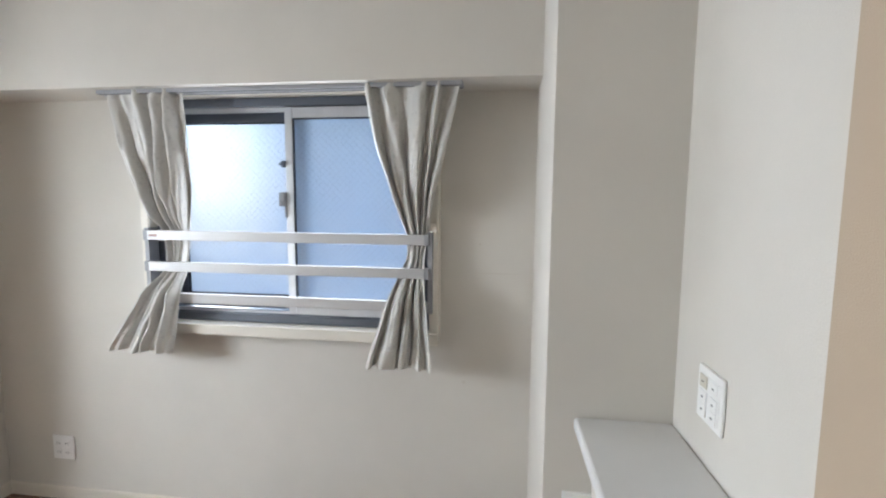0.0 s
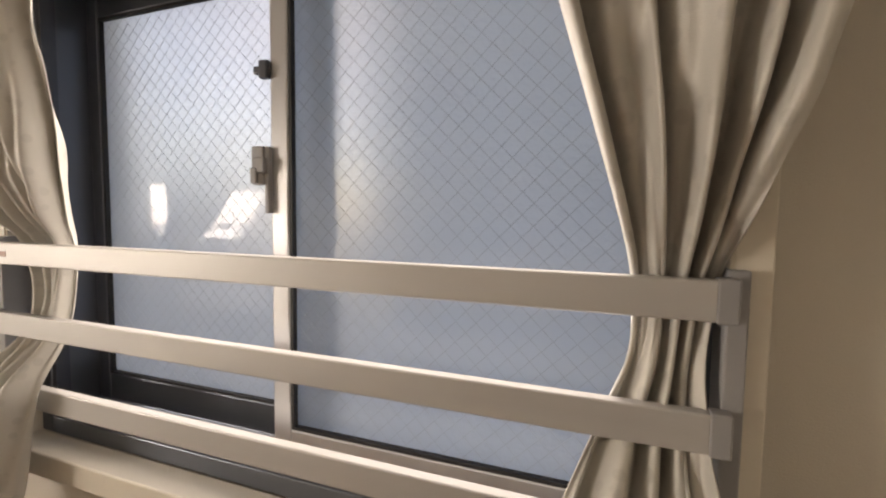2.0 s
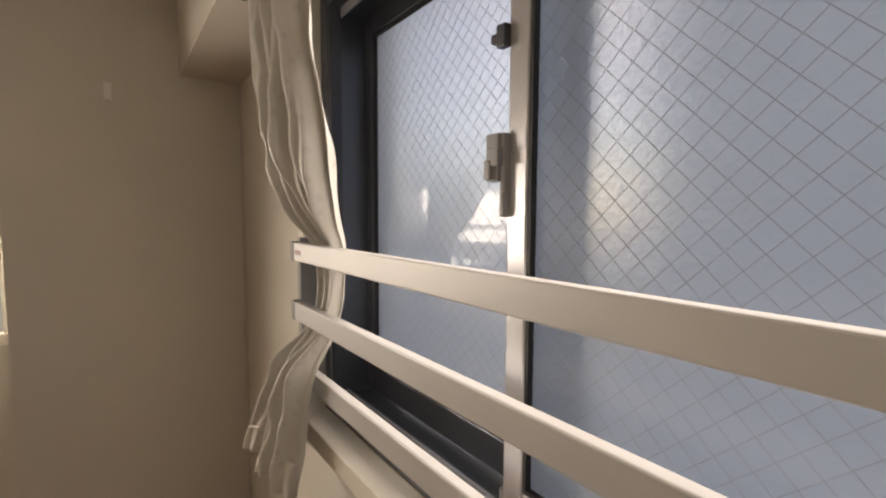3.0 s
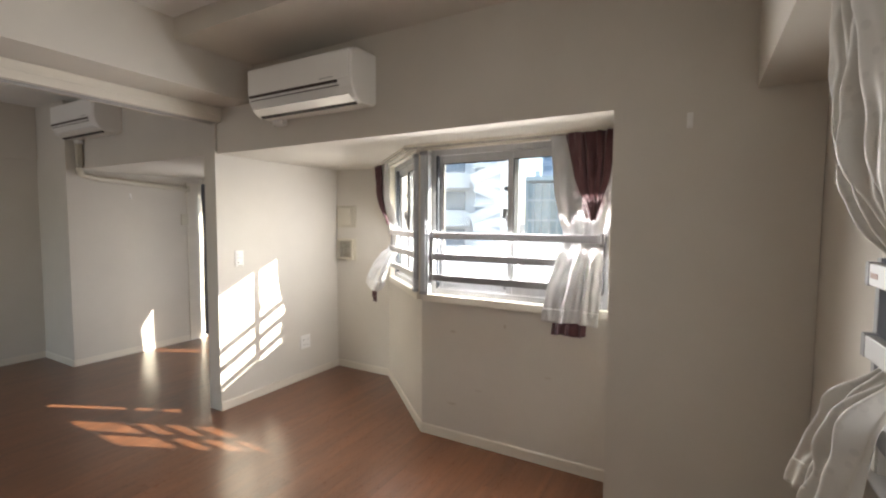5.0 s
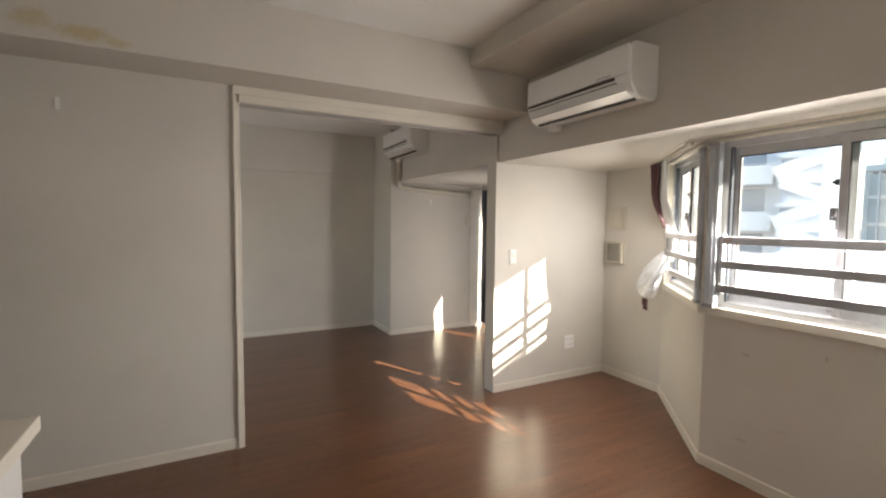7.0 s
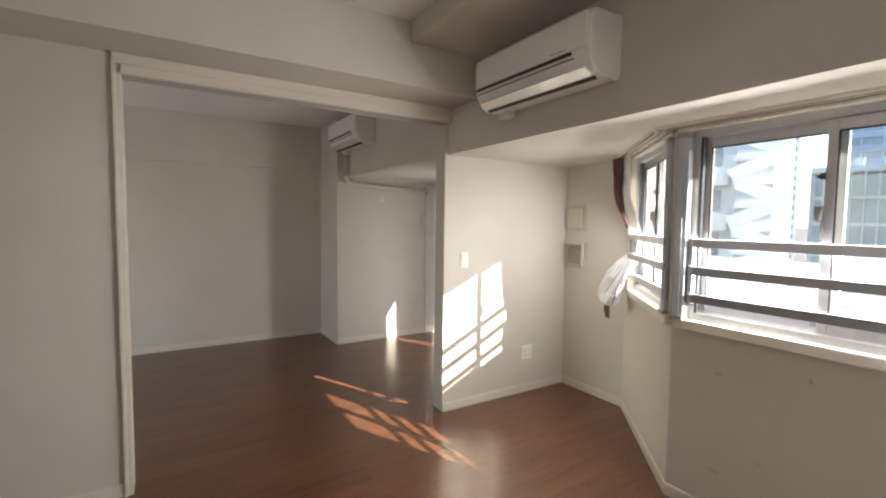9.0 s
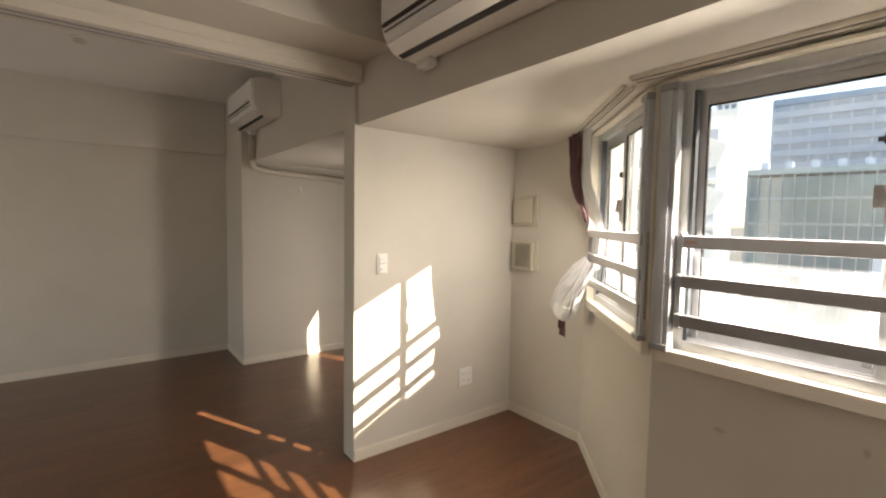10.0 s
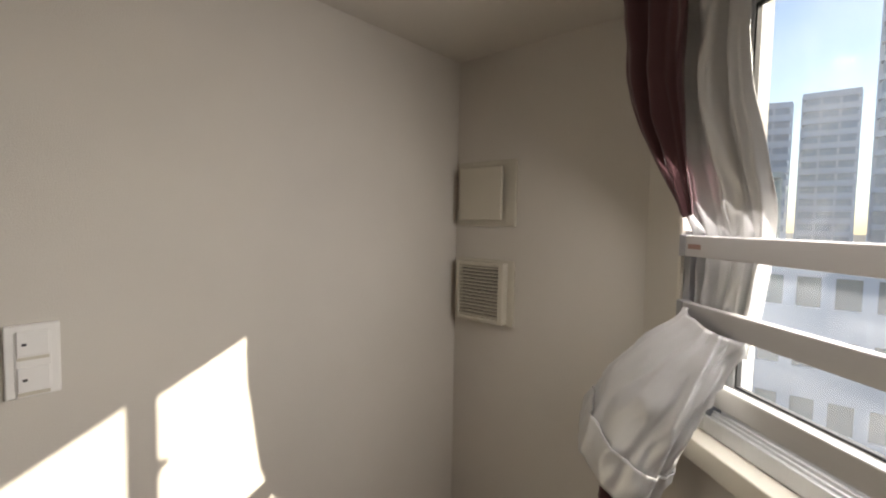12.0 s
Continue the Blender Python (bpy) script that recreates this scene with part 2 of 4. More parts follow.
CEIL = surface("white ceiling paper", (0.86, 0.845, 0.81), rough=0.9, grain=380, bump=0.3, vary=0.05, big=0.9, stain=0.12)
TRIM = surface("cream painted trim", (0.74, 0.69, 0.6), rough=0.45, grain=150, bump=0.04, vary=0.05, stretch=(1, 1, 6))
ALU = surface("anodised aluminium", (0.6, 0.61, 0.63), rough=0.36, metal=0.6, grain=500, bump=0.03, vary=0.06, stretch=(8, 8, 1))
BAR = surface("satin silver rail", (0.54, 0.53, 0.52), rough=0.5, metal=0.3, grain=500, bump=0.03, vary=0.05, stretch=(1, 8, 8))
POST = surface("cool silver post", (0.48, 0.5, 0.53), rough=0.4, metal=0.5, grain=500, bump=0.03, vary=0.05, stretch=(8, 8, 1))
# backlight put into the colour: the wide window's bars are toned dark
BACKLITBAR = surface("rail darkened for backlight", (0.26, 0.255, 0.26), rough=0.45, metal=0.4, grain=500, bump=0.03, vary=0.05, stretch=(1, 8, 8))
# this tan carries the shade of the dim east side in its colour
SHADETAN = surface("shade-toned tan wall paper", (0.46, 0.36, 0.26), rough=0.8, grain=420, bump=0.3, vary=0.05, big=1.5)
# silver frame in shadow: the shade is painted in as dark blue-grey
SHADEJAMB = surface("aluminium frame toned blue-grey for shade", (0.15, 0.165, 0.195), rough=0.35, metal=0.7, grain=400, bump=0.03)
DARKALU = surface("dark latch and shade-toned channel", (0.09, 0.1, 0.12), rough=0.5, metal=0.4, grain=300, bump=0.03)
CAP = surface("grey plastic cap", (0.33, 0.33, 0.34), rough=0.5, grain=400, bump=0.05)
DARKTAUPE = surface("dark taupe slot", (0.05, 0.032, 0.024), rough=0.5)
BLACK = surface("black rubber", (0.02, 0.02, 0.022), rough=0.6)
PLASTIC = surface("white plastic", (0.82, 0.81, 0.78), rough=0.35, grain=600, bump=0.03, vary=0.03)
OLDPLASTIC = surface("yellowed plastic", (0.62, 0.58, 0.48), rough=0.45, grain=500, bump=0.05, vary=0.06)
ACGLOSS = surface("glossy white flap", (0.86, 0.85, 0.82), rough=0.1, grain=500, bump=0.0, vary=0.02)
ACWHITE = surface("air conditioner casing", (0.84, 0.83, 0.8), rough=0.3, grain=500, bump=0.02, vary=0.03)
SATIN = cloth("silver beige satin", (0.62, 0.6, 0.555), 700, 0.1, rough=0.45, motif=0.28, satin=0.1)
HEM = cloth("pale satin hem", (0.66, 0.63, 0.57), 700, 0.08, rough=0.45)
LACE = cloth("white lining cloth", (0.66, 0.66, 0.66), 600, 0.1, rough=0.32, satin=0.3)
PLUM = cloth("plum curtain cloth", (0.1, 0.035, 0.04), 700, 0.06, rough=0.8)
NAVY = cloth("navy curtain cloth", (0.02, 0.027, 0.05), 700, 0.04, rough=0.85)
GLASS = clear_glass()
FROST = frosted_glass()
WIRE = surface("glass wire", (0.5, 0.52, 0.55), rough=0.4, metal=0.6, bump=0)
WOOD = plank_wood()
SHELF = surface("pale grey laminate", (0.7, 0.69, 0.67), rough=0.35, grain=200, bump=0.03, vary=0.04)
STICKER = surface("printed sticker", (0.42, 0.25, 0.2), rough=0.5, grain=900, vary=0.3)
GREY = surface("joint brown", (0.08, 0.034, 0.017), rough=0.7)


# ---- mesh helpers ----
def box(bm, x0, x1, y0, y1, z0, z1, bev=0.0):
    m = Matrix.Translation(((x0 + x1) / 2, (y0 + y1) / 2, (z0 + z1) / 2)) @ Matrix.Diagonal((x1 - x0, y1 - y0, z1 - z0, 1))
    r = bmesh.ops.create_cube(bm, size=1, matrix=m)
    if bev:
        edges = list({e for v in r["verts"] for e in v.link_edges})
        bmesh.ops.bevel(bm, geom=edges, offset=bev, segments=2, profile=0.5, affect="EDGES")
    return bm


def boxes(*specs, bev=0.0):
    bm = bmesh.new()
    for s in specs:
        box(bm, *s, bev=bev)
    return bm


def prism(bm, ring, z0, z1):
    low = [bm.verts.new((x, y, z0)) for x, y in ring]
    top = [bm.verts.new((x, y, z1)) for x, y in ring]
    n = len(ring)
    bm.faces.new(top)
    bm.faces.new(list(reversed(low)))
    for i in range(n):
        bm.faces.new((low[i], low[(i + 1) % n], top[(i + 1) % n], top[i]))
    bmesh.ops.recalc_face_normals(bm, faces=bm.faces)
    return bm


def tube(bm, points, radius, sides=10):
    """A round tube along a line of points."""
    rings = []
    for i, p in enumerate(points):
        p = Vector(p)
        a = Vector(points[max(i - 1, 0)])
        b = Vector(points[min(i + 1, len(points) - 1)])
        q = (b - a).normalized().to_track_quat("Z", "Y")
        rings.append([bm.verts.new(p + q @ Vector((radius * math.cos(2 * math.pi * k / sides), radius * math.sin(2 * math.pi * k / sides), 0))) for k in range(sides)])
    for r0, r1 in zip(rings, rings[1:]):
        for k in range(sides):
            bm.faces.new((r0[k], r0[(k + 1) % sides], r1[(k + 1) % sides], r1[k]))
    bm.faces.new(list(reversed(rings[0])))
    bm.faces.new(rings[-1])
    return bm


def mesh_of(name, bm, material, smooth=False):
    me = bpy.data.meshes.new(name)
    bmesh.ops.recalc_face_normals(bm, faces=bm.faces)
    bm.to_mesh(me)
    bm.free()
    me.materials.append(material)
    if smooth:
        for f in me.polygons:
            f.use_smooth = True
    return me


def part(name, bm, material, parent=None, label="", smooth=False):
    ob = new(name, mesh_of(name, bm, material, smooth))
    if parent:
        ob.parent = parent
    if label:
        ob["label"] = label
    return ob


def thing(name, label, category, m=None, group="", kind=""):
    ob = new(name)
    ob.matrix_world = m or Matrix.Identity(4)
    return tagged(ob, label, category, group, kind)


def structure(name, bm, material, label, category="wall", m=None):
    ob = part(name, bm, material)
    if m:
        ob.matrix_world = m
    return tagged(ob, label, category, "", "structure")


# ---- the plan ----
CEILING, FARCEIL, SOFFIT, HEAD = 2.58, 2.53, 1.9, 2.117
Y_N, X_W, X_AC, X_E = 2.478, -2.61, -2.15, 0.763
X_NOOK, Y_PART, Y_S, Y_FAR, Y_COL = -3.385, -0.945, -0.9, -3.72, -3.09
SILL, WTOP = 0.935, 1.9
BAY_A, BAY_B = Vector((X_NOOK, -0.325, 0)), Vector((X_W, 0.514, 0))
BAY_L = (BAY_B - BAY_A).length
BAY_ANGLE = math.degrees(math.atan2(BAY_B.y - BAY_A.y, BAY_B.x - BAY_A.x))
M_BAY = pose(BAY_A.x, BAY_A.y, 0, 0, 0, BAY_ANGLE)
M_MAIN = pose(X_W, BAY_B.y, 0, 0, 0, 90)
M_NORTH = pose(X_AC, Y_N, 0)
M_DRAPE = pose(X_AC, 2.42, 0)


def wall_with_opening(length, thick, z1, a, b, za, zb, over=0.0):
    """A wall along local x, its room face at local y = 0, with one opening through it."""
    return boxes((-over, a, 0, thick, 0, z1), (b, length, 0, thick, 0, z1), (a, b, 0, thick, 0, za), (a, b, 0, thick, zb, z1))


# shell
structure("wall_north", wall_with_opening(0.428 - X_AC, 0.2, CEILING, -1.235 - X_AC, 0.02 - X_AC, SILL, 1.92, over=0.1), WALL_SCRATCHED, "off-white papered wall with a window opening", m=M_NORTH)
structure("wall_west", wall_with_opening(1.77 - 0.514, 0.16, SOFFIT, 0.05, 1.19, SILL, WTOP - 0.01), WALL_SCUFFED, "off-white scuffed wall below the wide window", m=M_MAIN)
structure("wall_bay", wall_with_opening(BAY_L, 0.16, SOFFIT, 0.17, BAY_L - 0.05, SILL, WTOP - 0.01), WALL, "off-white angled wall of the window bay", m=M_BAY)
structure("wall_bay_corner", prism(bmesh.new(), [(X_W, 0.514), (X_W - 0.16, 0.514), (X_W - 0.118, 0.626)], 0, SILL - 0.01), WALL, "papered corner under the bay post")
structure("wall_nook", boxes((X_NOOK - 0.16, X_NOOK, -1.075, -0.25, 0, SOFFIT)), WALL, "off-white papered wall of the nook")
structure("wall_pier", boxes((-2.8, -2.137, 1.77, Y_N - 0.002, 0, CEILING)), WALL, "off-white papered pier between the windows")
structure("wall_partition", boxes((X_NOOK, -2.13, -1.075, Y_PART, 0, SOFFIT), (-2.148, -2.13, -1.075, Y_PART, SOFFIT, HEAD)), WALL, "off-white papered partition wall lit by the sun")
structure("wall_soffit", prism(bmesh.new(), [(X_AC, -3.72), (X_AC, 1.77), (X_W - 0.16, 1.77), (X_W - 0.16, 0.585), (X_NOOK - 0.16, -0.255), (X_NOOK - 0.16, -3.72)], SOFFIT, 2.7), WALL, "off-white dropped soffit with the air conditioner wall")
structure("wall_south", boxes((-0.2, 2.3, -1.03, Y_S, 0, CEILING), (X_AC, -0.2, -1.03, Y_S, HEAD, CEILING)), WALL, "off-white papered wall beside the wide opening")
structure("beam_south", boxes((X_AC, 2.3, Y_S, -0.56, 2.215, CEILING)), WALL_STAINED, "off-white papered beam with water stains", "beam")
structure("beam_west", boxes((X_AC, -1.64, -0.56, 2.276, 2.46, CEILING)), WALL, "off-white boxed beam along the ceiling", "beam")
structure("beam_north", boxes((-2.137, 0.428, 2.27, Y_N, 1.92, CEILING)), WALL, "off-white beam above the small window", "beam")
structure("wall_kitchen_pier", boxes((0.428, 0.9, 1.86, 2.7, 0, CEILING)), WALL, "off-white papered pier beside the shelf")
structure("wall_east", boxes((X_E, 0.9, 1.24, 1.86, 0, CEILING)), WALL, "off-white papered wall behind the shelf")
structure("wall_east_jog", boxes((0.705, 0.9, 1.06, 1.24, 0, CEILING)), SHADETAN, "tan papered wall with shade in its tone")
# unseen kitchen walls, toned tan so that less light bounces back
structure("wall_kitchen", boxes((2.15, 2.3, Y_S, 1.3, 0, CEILING), (0.9, 2.3, 1.24, 1.4, 0, CEILING)), SHADETAN, "plain unseen kitchen-side wall, tan to cut bounce light")
structure("ceiling", boxes((-2.15, 2.3, -1.0, 2.7, CEILING, CEILING + 0.12)), CEIL, "plain white papered ceiling", "ceiling")
structure("wall_far", boxes((-3.5, 2.5, Y_FAR - 0.15, Y_FAR, 0, FARCEIL), (-2.05, 2.5, Y_FAR, Y_FAR + 0.035, 2.01, FARCEIL)), WALL, "off-white papered far wall with a shallow bulkhead")
structure("wall_far_column", boxes((-3.5, -2.055, Y_FAR, Y_COL, 0, SOFFIT), (-2.148, -2.055, Y_FAR, Y_COL, SOFFIT, FARCEIL)), WALL, "off-white papered column in the far room")
structure("wall_far_east", boxes((2.5, 2.65, Y_FAR, -3.4, 0, FARCEIL), (2.5, 2.65, -1.5, -1.03, 0, FARCEIL), (2.5, 2.65, -3.4, -1.5, 0, 0.3), (2.5, 2.65, -3.4, -1.5, 2.1, FARCEIL)), WALL, "plain wall closing the far room")
structure("wall_far_return", boxes((0.9, 2.6, -1.18, -1.03, 0, FARCEIL)), WALL, "plain wall closing the far room")
structure("ceiling_far", boxes((-2.15, 2.65, Y_FAR - 0.1, -1.03, FARCEIL, FARCEIL + 0.12)), CEIL, "white papered ceiling of the far room", "ceiling")
structure("wall_far_west", boxes((X_NOOK - 0.16, X_NOOK, Y_COL, -1.92, 1.78, SOFFIT), (X_NOOK - 0.16, X_NOOK, -1.92, -1.2, 1.56, SOFFIT), (X_NOOK - 0.16, X_NOOK, -1.2, -1.075, 0, SOFFIT)), WALL, "papered wall with the far window opening")

# baseboards
def baseboard(x0, y0, x1, y1, m=None):
    """A low skirting along a wall; the room lies on the left of the way from the first to the second point."""
    a, b = Vector((x0, y0, 0)), Vector((x1, y1, 0))
    n = (b - a).length
    bm = boxes((0, n, -0.001, 0.009, 0, 0.058), (0, n, -0.001, 0.006, 0.058, 0.064))
    structure("baseboard", bm, TRIM, "cream painted baseboard", "baseboard", pose(x0, y0, 0, 0, 0, math.degrees(math.atan2(b.y - a.y, b.x - a.x))))


baseboard(-0.197, Y_S, 2.15, Y_S)
baseboard(X_NOOK, Y_PART, -2.13, Y_PART)
baseboard(X_NOOK, BAY_A.y, X_NOOK, Y_PART)
baseboard(BAY_B.x, BAY_B.y, BAY_A.x, BAY_A.y)
baseboard(X_W, 1.77, X_W, BAY_B.y)
baseboard(-2.137, Y_N, -2.137, 1.77)
baseboard(0.428, Y_N, -2.137, Y_N)
baseboard(-2.055, Y_FAR, 2.5, Y_FAR)
baseboard(-2.055, Y_COL, -2.055, Y_FAR)
baseboard(X_NOOK, Y_COL, -2.055, Y_COL)

# sub-floor under the planks
structure("floor", boxes((-3.6, 2.65, -3.9, 2.7, -0.12, -0.0005)), GREY, "dark brown walnut laminate plank floor", "floor")


# ---- windows ----
def sash(bm, x0, x1, y0, y1, z0, z1, stile, low, top):
    box(bm, x0, x0 + stile, y0, y1, z0, z1, 0.003)
    box(bm, x1 - stile, x1, y0, y1, z0, z1, 0.003)
    box(bm, x0 + stile, x1 - stile, y0 + 0.001, y1 - 0.001, z0, z0 + low, 0.003)
    box(bm, x0 + stile, x1 - stile, y0 + 0.001, y1 - 0.001, z1 - top, z1, 0.003)


def pane(x0, x1, y, z0, z1):
    return boxes((x0, x1, y, y + 0.005, z0, z1))


def wire_net(x0, x1, y, z0, z1, gap):
    """Diagonal wires inside a pane, both ways, clipped to it."""
    bm = bmesh.new()
    w, h = x1 - x0, z1 - z0
    r = 0.0004
    for sign in (1, -1):
        k = gap
        while k < w + h:
            ax, az = (k, 0) if k < w else (w, k - w)
            bx, bz = (0, k) if k < h else (k - h, h)
            if sign < 0:
                ax, bx = w - ax, w - bx
            tube(bm, [(x0 + ax, y, z0 + az), (x0 + bx, y, z0 + bz)], r, 4)
            k += gap
    return bm


def sliding_window(name, m, x0, x1, z0, z1, depth, glass, label, wired=0.0, mid=0.5, jamb=None, deep=0.085, apart=0.03, lap=0.042):
    """A two-leaf aluminium sliding window set into an opening; the right leaf runs on the inner track."""
    t = thing(name, label, "window", m, kind="structure")
    f = 0.035
    y0 = depth - 0.085
    yj = depth - deep
    depth = max(depth, y0 + apart + 0.04)
    for u0, u1 in ((x0, x0 + f), (x1 - f, x1)):
        part("jamb", boxes((u0, u1, yj, depth, z0, z1), bev=0.003), jamb or ALU, t)
    part("head", boxes((x0 + f, x1 - f, yj, depth, z1 - f, z1), bev=0.003), jamb or ALU, t)
    part("bottom_rail", boxes((x0 + f, x1 - f, yj, depth, z0, z0 + f), (x0 + f, x1 - f, yj + 0.008, yj + 0.014, z0 + f - 0.002, z0 + f + 0.006), bev=0.002), jamb or ALU, t, "aluminium sill rail")
    part("track", boxes((x0 + f, x1 - f, y0 + 0.012, y0 + 0.016, z0 + f, z0 + f + 0.012), (x0 + f, x1 - f, y0 + 0.04, y0 + 0.044, z0 + f, z0 + f + 0.012), (x0 + f, x1 - f, y0 + 0.03, y0 + 0.034, z1 - f - 0.02, z1 - f)), ALU, t)
    # the recess's shade is put into the dark colour of these strips
    part("channel", boxes((x0 + f, x0 + f + 0.012, y0 + 0.004, y0 + 0.03, z0 + f, z1 - f), (x1 - f - 0.022, x1 - f, y0 + 0.032, depth - 0.01, z0 + f, z1 - f)), DARKALU, t, "sash channel toned dark for its shade")
    xm = x0 + (x1 - x0) * mid
    s = 0.034
    i0, i1, o0, o1 = xm - 0.016, x1 - f + 0.001, x0 + f - 0.001, xm + lap
    zz0, zz1 = z0 + f + 0.006, z1 - f - 0.004
    inner, outer = (y0 + 0.006, y0 + 0.03), (y0 + 0.006 + apart, y0 + 0.03 + apart)
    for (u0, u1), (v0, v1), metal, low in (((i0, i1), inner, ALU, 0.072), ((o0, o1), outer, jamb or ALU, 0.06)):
        bm = bmesh.new()
        sash(bm, u0, u1, v0, v1, zz0, zz1, s, low, 0.045)
        sh = part("sash", bm, metal, t)
        g0, g1, k0, k1, yy = u0 + s, u1 - s, zz0 + low, zz1 - 0.045, v0 + 0.002
        part("glass_pane", pane(g0 - 0.004, g1 + 0.004, (v0 + v1) / 2, k0 - 0.004, k1 + 0.004), glass, sh)
        part("gasket", boxes((g0, g0 + 0.005, yy, yy + 0.01, k0, k1), (g1 - 0.005, g1, yy, yy + 0.01, k0, k1), (g0 + 0.005, g1 - 0.005, yy, yy + 0.01, k0, k0 + 0.005), (g0 + 0.005, g1 - 0.005, yy, yy + 0.01, k1 - 0.005, k1)), BLACK, sh)
        if wired:
            part("wire_mesh", wire_net(g0, g1, (v0 + v1) / 2 - 0.001, k0, k1, wired), WIRE, sh, "diagonal wire net in the glass")
    zc = zz0 + (zz1 - zz0) * 0.565
    lock = part("crescent_lock", boxes((i0 - 0.004, i0 + 0.004, y0 - 0.004, y0 + 0.012, zc - 0.075, zc + 0.03), (i0 - 0.026, i0 - 0.003, y0 - 0.008, y0 + 0.008, zc - 0.03, zc + 0.03), (i0 - 0.02, i0 + 0.001, y0 - 0.012, y0 + 0.004, zc - 0.012, zc + 0.012), bev=0.002), CAP, t, "grey crescent lock")
    part("lock_lever", boxes((i0 - 0.024, i0 - 0.012, y0 - 0.014, y0 - 0.006, zc - 0.028, zc - 0.004), bev=0.002), CAP, lock)
    part("safety_latch", boxes((i0 - 0.014, i0 + 0.002, y0 - 0.004, y0 + 0.008, zc + 0.135, zc + 0.163), (i0 - 0.026, i0 - 0.013, y0 - 0.002, y0 + 0.006, zc + 0.143, zc + 0.155), bev=0.002), DARKALU, t)
    part("child_latch", boxes((i0 - 0.03, i0 - 0.008, y0 + 0.028, y0 + 0.038, zz0 + 0.02, zz0 + 0.04), bev=0.002), CAP, t)
    return t


def casing(m, x0, x1, z0, z1, depth, wide=0.03, proud=0.012, top=True, sill=0.02):
    """Cream wooden lining of a window opening, with a narrow face frame and a sill."""
    t = thing("window_casing", "cream painted wooden window surround", "trim", m, kind="structure")
    d = depth - 0.085
    e = min(0.001, d - 0.042)
    part("lining", boxes((x0, x0 + 0.01, e, d, z0 + 0.012, z1 - 0.01), (x1 - 0.01, x1, e, d, z0 + 0.012, z1 - 0.01), (x0, x1, e, d, z1 - 0.01, z1)), TRIM, t)
    part("side_trim", boxes((x0 - wide + 0.006, x0 + 0.006, -proud, 0.0, z0 - 0.02, z1), bev=0.002), TRIM, t)
    part("side_trim", boxes((x1 - 0.006, x1 + wide - 0.006, -proud, 0.0, z0 - 0.02, z1), bev=0.002), TRIM, t)
    part("window_sill", boxes((x0 - wide + 0.006, x1 + wide - 0.006, -proud - sill, d, z0 - 0.035, z0 + 0.012), bev=0.003), TRIM, t)
    return t


# small window
WN = (-1.235 - X_AC, 0.02 - X_AC)
sliding_window("window_1", M_NORTH, WN[0] + 0.011, WN[1] - 0.011, SILL + 0.012, 1.909, 0.058, FROST, "aluminium sliding window with frosted wired glass", wired=0.03, mid=0.506, jamb=SHADEJAMB, apart=0.09, lap=0.03)
casing(M_NORTH, WN[0], WN[1], SILL, 1.92, 0.058, wide=0.034, proud=0.072, sill=0.018)
# wide window
sliding_window("window_2", M_MAIN, 0.061, 1.179, SILL + 0.012, WTOP - 0.021, 0.1, GLASS, "aluminium sliding window with clear glass", mid=0.486)
casing(M_MAIN, 0.05, 1.19, SILL, WTOP - 0.01, 0.1)
# angled bay window
sliding_window("window_3", M_BAY, 0.181, BAY_L - 0.061, SILL + 0.012, WTOP - 0.021, 0.1, GLASS, "aluminium sliding window with clear glass", mid=0.5)
casing(M_BAY, 0.17, BAY_L - 0.05, SILL, WTOP - 0.01, 0.1)


def safety_rail(m, x0, x1, y, name_label, z=(1.33, 1.195, 1.06), metal=None):
    """Three flat silver bars with grey end brackets on a side plate."""
    t = thing("window_guard_rail", name_label, "rail", m)
    for zc in z:
        b = part("bar", boxes((x0 + 0.018, x1 - 0.018, y - 0.009, y + 0.009, zc - 0.021, zc + 0.021), bev=0.0025), metal or BAR, t)
        part("end_bracket", boxes((x0, x0 + 0.02, y - 0.0105, y + 0.012, zc - 0.0225, zc + 0.0225), bev=0.002), CAP, b)
        part("end_bracket", boxes((x1 - 0.02, x1, y - 0.0105, y + 0.012, zc - 0.0225, zc + 0.0225), bev=0.002), CAP, b)
    part("sticker", boxes((x0 + 0.028, x0 + 0.066, y - 0.0096, y - 0.0088, z[0] - 0.006, z[0] + 0.004)), STICKER, t, "small red-brown printed sticker")
    for x in (x0, x1):
        s = part("side_plate", boxes((x - 0.008, x + 0.012, y + 0.008, 0.012, z[2] - 0.03, z[0] + 0.03), bev=0.002), CAP, t)
    return t


safety_rail(M_NORTH, -1.232 - X_AC, 0.014 - X_AC, -0.092, "three-bar silver window guard over the frosted window")
safety_rail(M_MAIN, 0.088, 1.14, -0.03, "three-bar window guard before the wide window, darkened as backlit", metal=BACKLITBAR)
safety_rail(M_BAY, 0.19, BAY_L - 0.055, -0.03, "three-bar silver window guard on the bay window")

for n, (px, py, rz) in enumerate(((-2.652, 0.448, BAY_ANGLE), (-2.588, 0.556, 90))):
    t = thing("corner_post", "silver aluminium corner post with grey caps", "post", pose(px, py, 0, 0, 0, rz), "bay corner posts")
    part("post", boxes((-0.03, 0.03, -0.02, 0.02, 0.965, 1.845), (-0.012, 0.012, -0.026, -0.02, 0.965, 1.845), bev=0.002), POST, t)
    part("cap", boxes((-0.032, 0.032, -0.028, 0.022, 0.945, 0.967), bev=0.002), CAP, t)
    part("cap", boxes((-0.032, 0.032, -0.028, 0.022, 1.843, 1.868), bev=0.002), CAP, t)


